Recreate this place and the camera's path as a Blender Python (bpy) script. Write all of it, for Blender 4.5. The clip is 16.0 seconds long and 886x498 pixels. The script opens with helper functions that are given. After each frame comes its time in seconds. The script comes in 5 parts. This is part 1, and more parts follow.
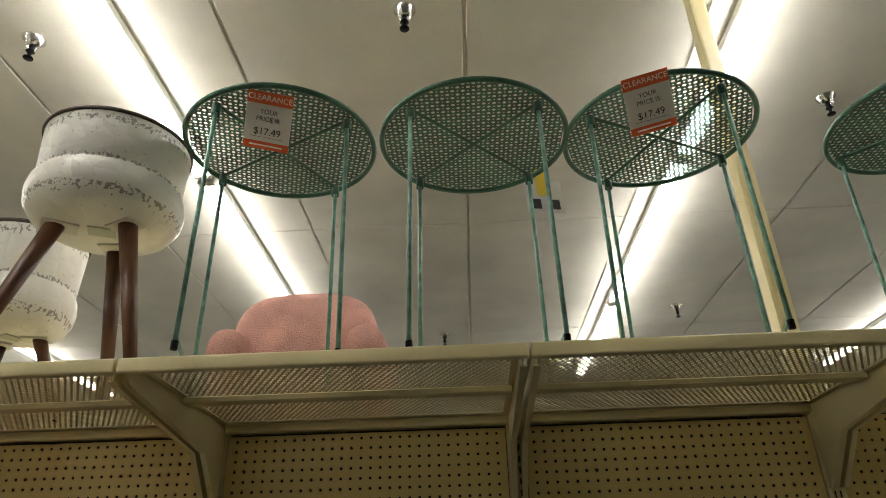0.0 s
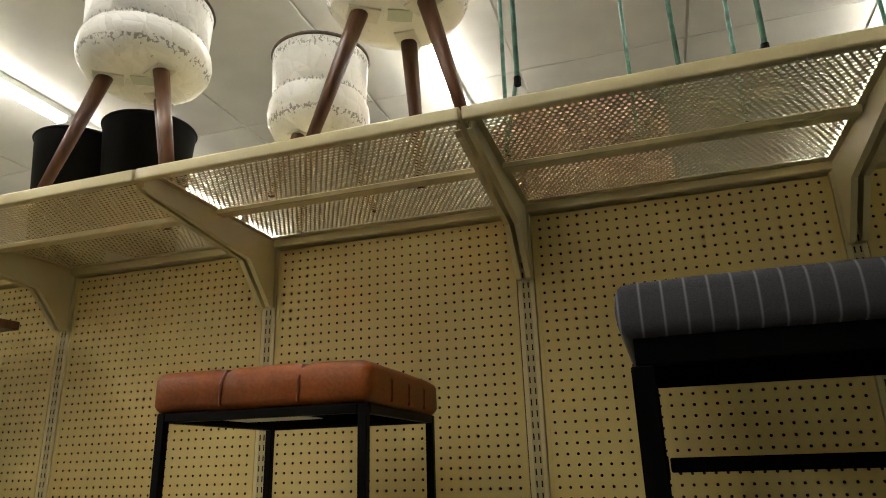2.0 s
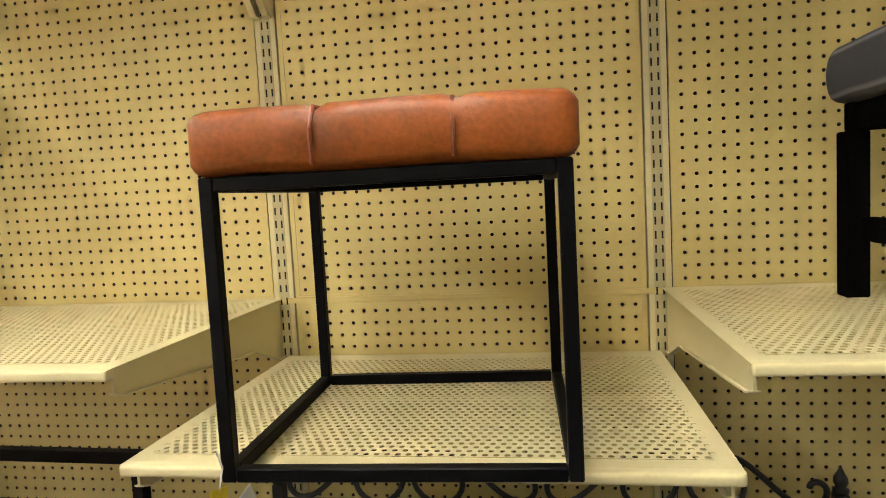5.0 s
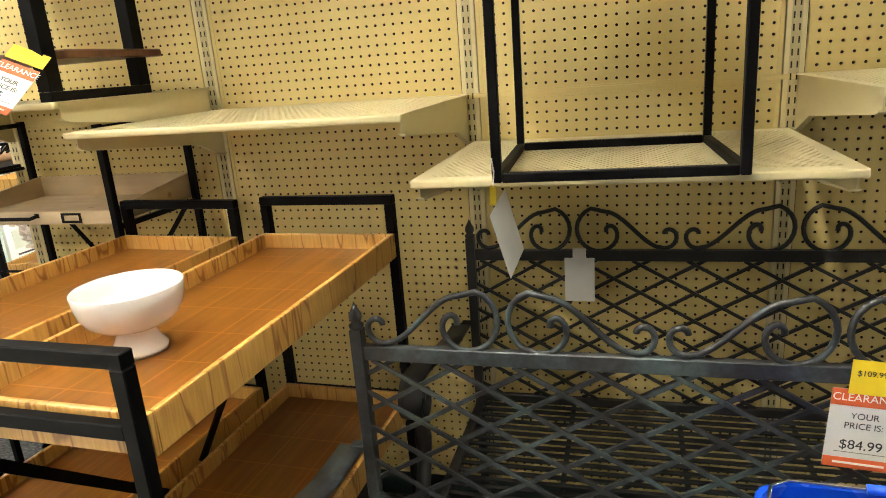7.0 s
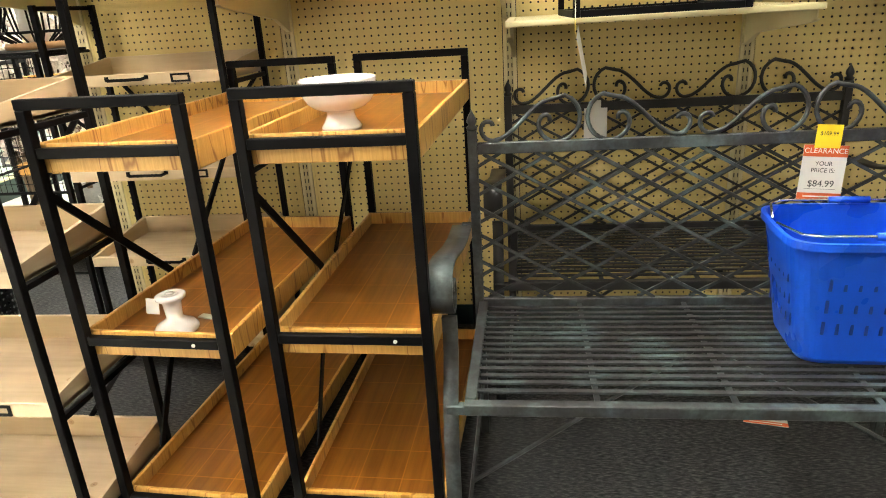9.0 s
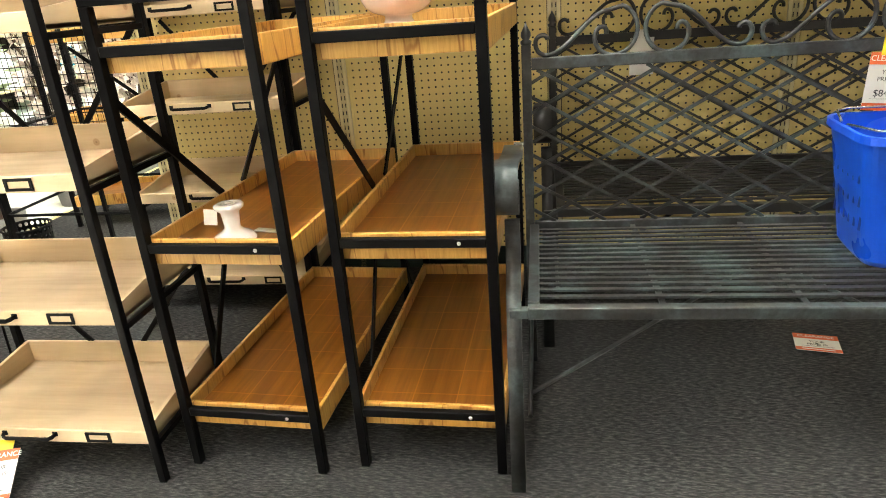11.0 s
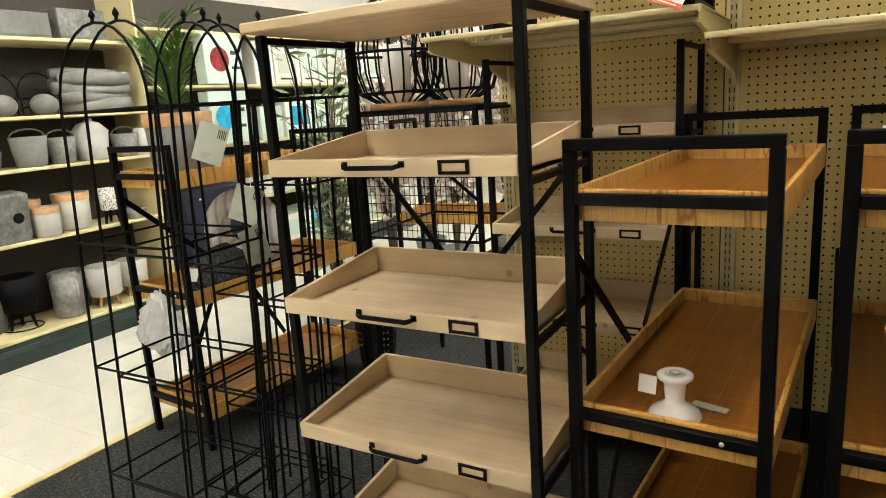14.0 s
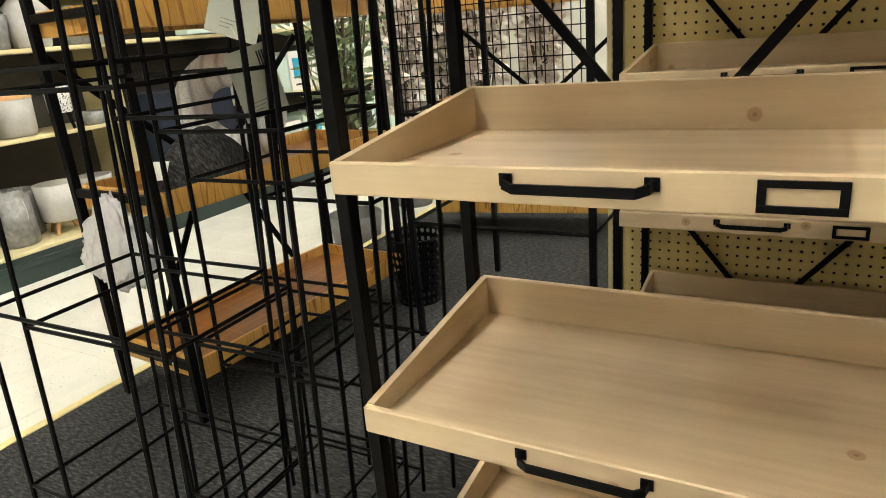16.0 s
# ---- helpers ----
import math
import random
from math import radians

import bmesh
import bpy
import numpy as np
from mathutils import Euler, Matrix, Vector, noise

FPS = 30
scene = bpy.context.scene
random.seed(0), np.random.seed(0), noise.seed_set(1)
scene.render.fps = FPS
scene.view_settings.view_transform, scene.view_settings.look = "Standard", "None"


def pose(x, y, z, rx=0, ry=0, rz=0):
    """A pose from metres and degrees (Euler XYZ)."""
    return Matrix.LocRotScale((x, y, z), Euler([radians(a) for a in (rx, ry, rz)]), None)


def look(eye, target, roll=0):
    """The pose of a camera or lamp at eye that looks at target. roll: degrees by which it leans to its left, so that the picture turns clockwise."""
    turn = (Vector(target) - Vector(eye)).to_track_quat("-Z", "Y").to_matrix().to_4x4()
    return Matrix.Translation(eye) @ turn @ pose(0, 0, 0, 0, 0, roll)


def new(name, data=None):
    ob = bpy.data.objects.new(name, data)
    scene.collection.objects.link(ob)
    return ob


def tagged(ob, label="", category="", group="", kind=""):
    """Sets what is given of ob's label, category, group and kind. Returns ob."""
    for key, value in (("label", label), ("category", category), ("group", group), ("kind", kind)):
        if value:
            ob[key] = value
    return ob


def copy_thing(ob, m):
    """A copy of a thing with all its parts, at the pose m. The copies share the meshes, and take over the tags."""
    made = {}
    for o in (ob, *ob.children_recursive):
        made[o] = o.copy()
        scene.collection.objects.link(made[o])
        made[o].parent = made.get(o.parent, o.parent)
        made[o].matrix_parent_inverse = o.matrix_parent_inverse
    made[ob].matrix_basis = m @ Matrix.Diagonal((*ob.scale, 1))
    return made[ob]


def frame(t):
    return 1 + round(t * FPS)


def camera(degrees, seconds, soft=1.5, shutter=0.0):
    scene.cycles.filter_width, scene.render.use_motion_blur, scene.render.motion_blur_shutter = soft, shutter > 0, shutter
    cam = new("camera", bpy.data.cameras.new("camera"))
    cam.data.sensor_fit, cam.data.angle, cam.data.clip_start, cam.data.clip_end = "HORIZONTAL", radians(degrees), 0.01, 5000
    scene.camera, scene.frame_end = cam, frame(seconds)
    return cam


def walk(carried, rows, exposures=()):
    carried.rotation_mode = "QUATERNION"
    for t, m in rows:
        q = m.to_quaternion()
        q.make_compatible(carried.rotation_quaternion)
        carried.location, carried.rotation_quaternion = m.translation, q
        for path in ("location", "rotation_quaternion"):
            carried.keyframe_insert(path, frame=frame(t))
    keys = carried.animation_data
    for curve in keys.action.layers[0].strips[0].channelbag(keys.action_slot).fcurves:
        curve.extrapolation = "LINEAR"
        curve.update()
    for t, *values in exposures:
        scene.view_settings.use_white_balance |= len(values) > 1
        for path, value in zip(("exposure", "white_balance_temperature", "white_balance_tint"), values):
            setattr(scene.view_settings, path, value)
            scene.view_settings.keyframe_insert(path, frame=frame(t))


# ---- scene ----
cam = camera(67.6, 16.0, 1.0)
PATH = [
    (0, (0.019, 0.061, 1.95), (-0.035, 1.836, 2.87), -1.7),
    (0.5, (0.011, 0.054, 1.883), (-0.129, 1.833, 2.785), -1.7),
    (1, (-0.023, 0.065, 1.816), (-0.316, 1.863, 2.641), -1.8),
    (1.5, (-0.193, 0.108, 1.707), (-0.706, 1.919, 2.382), -1.6),
    (2, (-0.396, 0.146, 1.653), (-0.969, 1.961, 2.267), -1.8),
    (2.5, (-0.601, 0.303, 1.685), (-1.221, 2.135, 2.193), -1.9),
    (3, (-0.759, 0.465, 1.7), (-1.417, 2.316, 2.073), -1.9),
    (3.5, (-0.86, 0.552, 1.774), (-1.469, 2.452, 1.913), -2.7),
    (3.7, (-0.891, 0.578, 1.833), (-1.481, 2.489, 1.828), -3.3),
    (5.8, (-1.09, 0.482, 1.672), (-1.254, 2.459, 1.423), -1.9),
    (6, (-1.116, 0.43, 1.667), (-1.265, 2.402, 1.365), -1.7),
    (6.5, (-1.124, 0.254, 1.651), (-1.465, 2.173, 1.201), -2.8),
    (7, (-1.201, 0.055, 1.602), (-1.733, 1.904, 1.057), -4.4),
    (7.5, (-1.345, -0.123, 1.528), (-1.809, 1.723, 0.913), -4.8),
    (8, (-1.531, -0.358, 1.47), (-1.918, 1.496, 0.828), -4.4),
    (8.5, (-1.592, -0.547, 1.462), (-1.909, 1.312, 0.797), -4.0),
    (8.7, (-1.596, -0.605, 1.442), (-1.885, 1.255, 0.766), -3.8),
    (10.8, (-1.722, -0.754, 1.222), (-1.906, 1.11, 0.521), -4.1),
    (11, (-1.729, -0.727, 1.224), (-2.028, 1.111, 0.494), -4.4),
    (11.5, (-1.858, -0.689, 1.188), (-2.434, 1.07, 0.429), -4.9),
    (12, (-2.081, -0.639, 1.215), (-2.701, 1.122, 0.498), -4.7),
    (12.5, (-2.17, -0.638, 1.32), (-2.831, 1.133, 0.667), -4.3),
    (13, (-2.186, -0.63, 1.393), (-2.95, 1.133, 0.838), -3.8),
    (13.5, (-2.218, -0.606, 1.403), (-3.094, 1.123, 0.907), -3.6),
    (14, (-2.272, -0.589, 1.359), (-3.26, 1.094, 0.924), -3.9),
    (14.5, (-2.406, -0.461, 1.318), (-3.443, 1.185, 0.855), -4.4),
    (15, (-2.579, -0.283, 1.25), (-3.62, 1.342, 0.725), -4.1),
    (15.5, (-2.766, -0.156, 1.159), (-3.75, 1.488, 0.584), -4.3),
    (16, (-2.948, -0.021, 1.039), (-3.892, 1.623, 0.4), -5.1),
]
EXPO = [(0.0, 0.08), (0.5, 0.12), (1.0, 0.22), (2.0, 0.5), (2.5, 0.78), (3.0, 1.25), (3.5, 1.55), (6.0, 1.88), (6.5, 1.92), (7.0, 2.0), (8.0, 2.15), (8.5, 2.42), (11.0, 2.58), (12.0, 2.24), (12.5, 1.95), (13.5, 1.3), (14.5, 1.2), (15.0, 1.3), (16.0, 1.38)]
walk(cam, [(t, look(eye, target, roll)) for t, eye, target, roll in PATH], EXPO)

# ---- light ----
world = bpy.data.worlds.new("world")
scene.world = world
world.use_nodes = True
world.node_tree.nodes["Background"].inputs[0].default_value = (0.9, 0.92, 1.0, 1)
world.node_tree.nodes["Background"].inputs[1].default_value = 0.02
LAMP_GLOW = 32.0


# ---- materials ----
def base_mat(name, rough=0.5, metal=0.0):
    m = bpy.data.materials.new(name)
    m.use_nodes = True
    nt = m.node_tree
    b = nt.nodes["Principled BSDF"]
    b.inputs["Roughness"].default_value = rough
    b.inputs["Metallic"].default_value = metal
    return m, nt, b


def coords(nt, scale=(1, 1, 1)):
    tc = nt.nodes.new("ShaderNodeTexCoord")
    mp = nt.nodes.new("ShaderNodeMapping")
    mp.inputs["Scale"].default_value = scale
    nt.links.new(tc.outputs["Object"], mp.inputs["Vector"])
    return mp.outputs["Vector"]


def noise_of(nt, vec, scale, detail=4.0, rough=0.55):
    n = nt.nodes.new("ShaderNodeTexNoise")
    n.inputs["Scale"].default_value = scale
    n.inputs["Detail"].default_value = detail
    n.inputs["Roughness"].default_value = rough
    nt.links.new(vec, n.inputs["Vector"])
    return n.outputs["Fac"]


def ramp(nt, fac, stops):
    r = nt.nodes.new("ShaderNodeValToRGB")
    e = r.color_ramp.elements
    e[0].position, e[0].color = stops[0][0], (*stops[0][1], 1)
    e[1].position, e[1].color = stops[-1][0], (*stops[-1][1], 1)
    for p, c in stops[1:-1]:
        x = e.new(p)
        x.color = (*c, 1)
    nt.links.new(fac, r.inputs["Fac"])
    return r.outputs["Color"]


def mixed(nt, a, b, fac, blend="MIX"):
    m = nt.nodes.new("ShaderNodeMix")
    m.data_type, m.blend_type = "RGBA", blend
    for sock, v in ((m.inputs["Factor"], fac), (m.inputs["A"], a), (m.inputs["B"], b)):
        if isinstance(v, (int, float)):
            sock.default_value = v
        elif isinstance(v, tuple):
            sock.default_value = (*v, 1)
        else:
            nt.links.new(v, sock)
    return m.outputs["Result"]


def bump(nt, b, height, strength=0.3, dist=0.002):
    n = nt.nodes.new("ShaderNodeBump")
    n.inputs["Strength"].default_value = strength
    n.inputs["Distance"].default_value = dist
    nt.links.new(height, n.inputs["Height"])
    nt.links.new(n.outputs["Normal"], b.inputs["Normal"])


def scaled(c, f):
    return tuple(min(1.0, v * f) for v in c)


def plain(name, colour, rough=0.5, metal=0.0, vary=0.12, grain=60.0, blotch=3.0, relief=0.15, dist=0.001, stretch=(1, 1, 1), spec=0.5):
    """A surface with large blotches and a fine grain."""
    m, nt, b = base_mat(name, rough, metal)
    b.inputs["Specular IOR Level"].default_value = spec
    v = coords(nt, stretch)
    big, fine = noise_of(nt, v, blotch, 3), noise_of(nt, v, grain, 4)
    c = ramp(nt, big, [(0.3, scaled(colour, 1 - vary)), (0.7, scaled(colour, 1 + vary))])
    g = ramp(nt, fine, [(0.3, (1 - vary,) * 3), (0.7, (1.0,) * 3)])
    nt.links.new(mixed(nt, c, g, 1.0, "MULTIPLY"), b.inputs["Base Color"])
    r = nt.nodes.new("ShaderNodeMapRange")
    r.inputs["To Min"].default_value, r.inputs["To Max"].default_value = max(0.03, rough - 0.1), min(1, rough + 0.1)
    nt.links.new(big, r.inputs["Value"])
    nt.links.new(r.outputs["Result"], b.inputs["Roughness"])
    if relief:
        bump(nt, b, fine, relief, dist)
    return m


def wood(name, dark, light, axis=0, rough=0.5, knots=False, rings=14.0, seams=0.0):
    """Grain that runs along one axis, with knots or with fine seams across."""
    m, nt, b = base_mat(name, rough)
    st = [rings * 3] * 3
    st[axis] = 2.0
    v = coords(nt, tuple(st))
    g = noise_of(nt, v, 1.0, 6, 0.6)
    c = ramp(nt, g, [(0.3, dark), (0.7, light)])
    big = noise_of(nt, coords(nt), 4.0, 2)
    c = mixed(nt, c, ramp(nt, big, [(0.35, (0.82, 0.8, 0.78)), (0.65, (1, 1, 1))]), 1.0, "MULTIPLY")
    if knots:
        sep = nt.nodes.new("ShaderNodeSeparateXYZ")
        nt.links.new(coords(nt), sep.inputs[0])
        inf = nt.nodes.new("ShaderNodeObjectInfo")
        com = nt.nodes.new("ShaderNodeCombineXYZ")
        for slot, ax in zip("XY", knots):
            ad = nt.nodes.new("ShaderNodeMath")
            ad.operation = "MULTIPLY_ADD"
            ad.inputs[1].default_value = 17.0 if slot == "X" else 9.0
            nt.links.new(inf.outputs["Random"], ad.inputs[0])
            nt.links.new(sep.outputs[ax], ad.inputs[2])
            nt.links.new(ad.outputs[0], com.inputs[slot])
        w = nt.nodes.new("ShaderNodeTexVoronoi")
        w.voronoi_dimensions = "2D"
        w.inputs["Scale"].default_value = 3.3
        nt.links.new(com.outputs[0], w.inputs["Vector"])
        k = ramp(nt, w.outputs["Distance"], [(0.006, (0.30, 0.17, 0.08)), (0.018, (0.74, 0.60, 0.46)), (0.026, (0.55, 0.40, 0.27)), (0.04, (1, 1, 1))])
        c = mixed(nt, c, k, 0.7, "MULTIPLY")
    if seams:
        for way in ("X", "Y"):
            br = nt.nodes.new("ShaderNodeTexWave")
            br.bands_direction = way
            br.inputs["Scale"].default_value = seams
            br.inputs["Distortion"].default_value = 0.0
            nt.links.new(coords(nt), br.inputs["Vector"])
            s = ramp(nt, br.outputs["Fac"], [(0.0, (1.0, 1.0, 1.0)), (0.0012, (0.0, 0.0, 0.0))])
            c = mixed(nt, c, scaled(light, 1.5), mixed(nt, (0, 0, 0), (0.55, 0.55, 0.55), s))
    nt.links.new(c, b.inputs["Base Color"])
    bump(nt, b, g, 0.12, 0.001)
    return m


def bamboo_rim(name):
    """Split bamboo, its fibres upright, with thin dark splits and a satin gloss."""
    m, nt, b = base_mat(name, 0.36)
    g = noise_of(nt, coords(nt, (150, 150, 9)), 1.0, 4, 0.65)
    c = ramp(nt, g, [(0.3, (0.55, 0.29, 0.065)), (0.7, (0.76, 0.45, 0.125))])
    n1 = noise_of(nt, coords(nt, (16, 16, 2.2)), 1.0, 2, 0.5)
    c = mixed(nt, c, ramp(nt, n1, [(0.478, (1, 1, 1)), (0.494, (0.42, 0.27, 0.13)), (0.502, (0.42, 0.27, 0.13)), (0.518, (1, 1, 1))]), 0.8, "MULTIPLY")
    n2 = noise_of(nt, coords(nt, (5, 5, 5)), 1.0, 3, 0.6)
    c = mixed(nt, c, ramp(nt, n2, [(0.35, (0.84, 0.80, 0.74)), (0.65, (1, 1, 1))]), 1.0, "MULTIPLY")
    nt.links.new(c, b.inputs["Base Color"])
    bump(nt, b, g, 0.25, 0.001)
    return m


def verdigris(name, amount=0.5):
    m, nt, b = base_mat(name, 0.42, 0.15)
    v = coords(nt)
    n = noise_of(nt, v, 7.0, 5, 0.65)
    f = noise_of(nt, v, 90.0, 3)
    hi = 0.75 - 0.2 * amount
    c = ramp(nt, n, [(0.4, (0.028, 0.028, 0.029)), (0.5, (0.045, 0.047, 0.05)), (hi, (0.08, 0.108, 0.11))])
    nt.links.new(mixed(nt, c, ramp(nt, f, [(0.3, (0.75,) * 3), (0.7, (1.1,) * 3)]), 1.0, "MULTIPLY"), b.inputs["Base Color"])
    bump(nt, b, f, 0.3, 0.001)
    return m


def enamel(name):
    """White enamel, worn to grey in ragged bands along the seams."""
    m, nt, b = base_mat(name, 0.28)
    tc = nt.nodes.new("ShaderNodeTexCoord")
    sep = nt.nodes.new("ShaderNodeSeparateXYZ")
    nt.links.new(tc.outputs["Object"], sep.inputs[0])
    near = None
    for h, wdt in ((0.468, 0.020), (0.561, 0.011), (0.680, 0.020)):
        d = nt.nodes.new("ShaderNodeMath")
        d.operation = "SUBTRACT"
        d.inputs[1].default_value = h
        nt.links.new(sep.outputs["Z"], d.inputs[0])
        a = nt.nodes.new("ShaderNodeMath")
        a.operation = "ABSOLUTE"
        nt.links.new(d.outputs[0], a.inputs[0])
        q = nt.nodes.new("ShaderNodeMapRange")
        q.inputs["From Min"].default_value, q.inputs["From Max"].default_value = 0.0, wdt
        q.inputs["To Min"].default_value, q.inputs["To Max"].default_value = 0.19, 0.0
        nt.links.new(a.outputs[0], q.inputs["Value"])
        if near is None:
            near = q.outputs[0]
        else:
            s = nt.nodes.new("ShaderNodeMath")
            s.operation = "MAXIMUM"
            nt.links.new(near, s.inputs[0])
            nt.links.new(q.outputs[0], s.inputs[1])
            near = s.outputs[0]
    n = noise_of(nt, coords(nt), 85.0, 3, 0.65)
    add = nt.nodes.new("ShaderNodeMath")
    nt.links.new(near, add.inputs[0])
    nt.links.new(n, add.inputs[1])
    c = ramp(nt, add.outputs[0], [(0.67, (0.80, 0.79, 0.75)), (0.69, (0.33, 0.32, 0.30))])
    nt.links.new(c, b.inputs["Base Color"])
    vo = nt.nodes.new("ShaderNodeTexVoronoi")
    vo.feature = "DISTANCE_TO_EDGE"
    vo.inputs["Scale"].default_value = 17.0
    nt.links.new(coords(nt), vo.inputs["Vector"])
    bump(nt, b, vo.outputs["Distance"], 0.6, 0.009)
    return m


def stripes(name, ground, line, pitch, width):
    """Woven cloth with thin lighter stripes across x."""
    m, nt, b = base_mat(name, 0.9)
    tc = nt.nodes.new("ShaderNodeTexCoord")
    sep = nt.nodes.new("ShaderNodeSeparateXYZ")
    nt.links.new(tc.outputs["Object"], sep.inputs[0])
    mo = nt.nodes.new("ShaderNodeMath")
    mo.operation = "PINGPONG"
    mo.inputs[1].default_value = pitch / 2
    nt.links.new(sep.outputs["X"], mo.inputs[0])
    fine = noise_of(nt, coords(nt, (1, 1, 3)), 260.0, 3, 0.7)
    ws = nt.nodes.new("ShaderNodeMapRange")
    ws.inputs["From Max"].default_value = width
    ws.inputs["To Min"].default_value, ws.inputs["To Max"].default_value = 0.75, 0.0
    nt.links.new(mo.outputs[0], ws.inputs["Value"])
    g = ramp(nt, fine, [(0.3, scaled(ground, 0.6)), (0.7, scaled(ground, 1.4))])
    nt.links.new(mixed(nt, g, line, ws.outputs[0]), b.inputs["Base Color"])
    bump(nt, b, fine, 0.5, 0.002)
    return m


def speckled(name, colour, speck, scale, cut, rough, relief=0.0, dist=0.002):
    m, nt, b = base_mat(name, rough)
    v = coords(nt)
    n = noise_of(nt, v, scale, 2, 0.6)
    big = noise_of(nt, v, 1.4, 4)
    c = ramp(nt, big, [(0.3, scaled(colour, 0.85)), (0.7, scaled(colour, 1.1))])
    nt.links.new(mixed(nt, c, speck, ramp(nt, n, [(cut, (0, 0, 0)), (cut + 0.06, (1, 1, 1))])), b.inputs["Base Color"])
    if relief:
        bump(nt, b, noise_of(nt, v, scale * 0.8, 3), relief, dist)
    return m


def glow(name, colour, strength):
    m, nt, b = base_mat(name, 0.4)
    b.inputs["Base Color"].default_value = (0.9, 0.9, 0.9, 1)
    b.inputs["Emission Color"].default_value = (*colour, 1)
    b.inputs["Emission Strength"].default_value = strength
    return m


GREY = plain("galvanised_grey", (0.22, 0.22, 0.21), 0.42, 0.3, 0.35, 45, 12, 0.4)
CREAM = plain("cream_paint", (0.67, 0.585, 0.33), 0.38, 0, 0.05, 220, 2.0, 0.06)
PEG = plain("pegboard_paint", (0.68, 0.54, 0.215), 0.55, 0, 0.06, 160, 1.2, 0.1)
FIBRE = plain("raw_fibreboard", (0.06, 0.038, 0.018), 0.9, 0, 0.2, 80, 6, 0.1)
# near-black colour that stands in for the shade inside holes and slots
CAVITY_SHADE = plain("cavity_shade", (0.02, 0.018, 0.015), 0.9, 0, 0.1, 60, 3, 0)
BLACK = plain("black_powder_coat", (0.0035, 0.0035, 0.004), 0.5, 0.0, 0.15, 240, 6, 0.15, spec=0.09)
BLACK_WOOD = plain("black_stained_wood", (0.005, 0.0045, 0.0045), 0.55, 0, 0.2, 60, 6, 0.2, 0.001, (6, 6, 1), 0.0)
STEEL = plain("zinc_steel", (0.55, 0.55, 0.52), 0.35, 0.85, 0.1, 120, 5, 0.1)
STRIP = plain("worn_strip_paint", (0.52, 0.44, 0.24), 0.45, 0.1, 0.1, 90, 6, 0.1)
CHROME = plain("chrome", (0.75, 0.75, 0.75), 0.15, 1.0, 0.05, 80, 4, 0.0)
LEATHER = plain("tan_leather", (0.29, 0.072, 0.009), 0.42, 0, 0.3, 130, 9, 0.4, 0.002, spec=0.32)
PIPING = plain("dark_leather_piping", (0.22, 0.05, 0.015), 0.4, 0, 0.2, 120, 8, 0.2)
PINSTRIPE = stripes("pinstripe_cloth", (0.042, 0.043, 0.051), (0.24, 0.24, 0.26), 0.042, 0.0035)
GREEN = plain("green_chipped_paint", (0.05, 0.15, 0.10), 0.42, 0.1, 0.3, 160, 14, 0.3)
GREEN_LEG = plain("mint_chipped_paint", (0.20, 0.42, 0.34), 0.4, 0.1, 0.45, 45, 20, 0.2)
ENAMEL = enamel("worn_white_enamel")
ENAMEL_IN = plain("white_enamel", (0.72, 0.70, 0.63), 0.35, 0, 0.06, 60, 4, 0.05)
RUST = plain("worn_rim_metal", (0.10, 0.075, 0.06), 0.6, 0.3, 0.4, 90, 20, 0.4)
WALNUT = wood("brown_stained_wood", (0.075, 0.027, 0.012), (0.16, 0.065, 0.028), 2, 0.42, False, 12)
PINE = wood("whitewashed_pine", (0.57, 0.43, 0.26), (0.72, 0.57, 0.37), 0, 0.55, "XY", 9)
PINE_FRONT = wood("whitewashed_pine_front", (0.60, 0.455, 0.275), (0.72, 0.57, 0.37), 0, 0.55, "XZ", 9)
PINE_SIDE = wood("whitewashed_pine_side", (0.60, 0.455, 0.275), (0.71, 0.56, 0.36), 1, 0.55, "YZ", 9)
BAMBOO = wood("bamboo_tray_floor", (0.21, 0.07, 0.008), (0.34, 0.13, 0.017), 1, 0.30, False, 18, 2.5)
RIM = bamboo_rim("split_bamboo_rim")
IRON = verdigris("verdigris_iron", 0.6)
IRON_DARK = plain("black_iron", (0.018, 0.0175, 0.017), 0.42, 0.0, 0.25, 120, 6, 0.2, spec=0.5)
BLUE = plain("blue_plastic", (0.006, 0.075, 0.62), 0.3, 0, 0.08, 200, 4, 0.06)
CERAMIC = plain("white_ceramic", (0.82, 0.79, 0.76), 0.14, 0, 0.03, 40, 3, 0.03)
PAPER = plain("white_card", (0.80, 0.79, 0.75), 0.6, 0, 0.03, 60, 4, 0.03)
def thin(m, share_=0.55):
    """Lets part of the light through a thin sheet."""
    nt = m.node_tree
    b = nt.nodes["Principled BSDF"]
    out = nt.nodes["Material Output"]
    tr = nt.nodes.new("ShaderNodeBsdfTranslucent")
    src = b.inputs["Base Color"].links[0].from_socket
    nt.links.new(src, tr.inputs["Color"])
    mx = nt.nodes.new("ShaderNodeMixShader")
    mx.inputs[0].default_value = share_
    nt.links.new(b.outputs[0], mx.inputs[1])
    nt.links.new(tr.outputs[0], mx.inputs[2])
    nt.links.new(mx.outputs[0], out.inputs["Surface"])
    return m


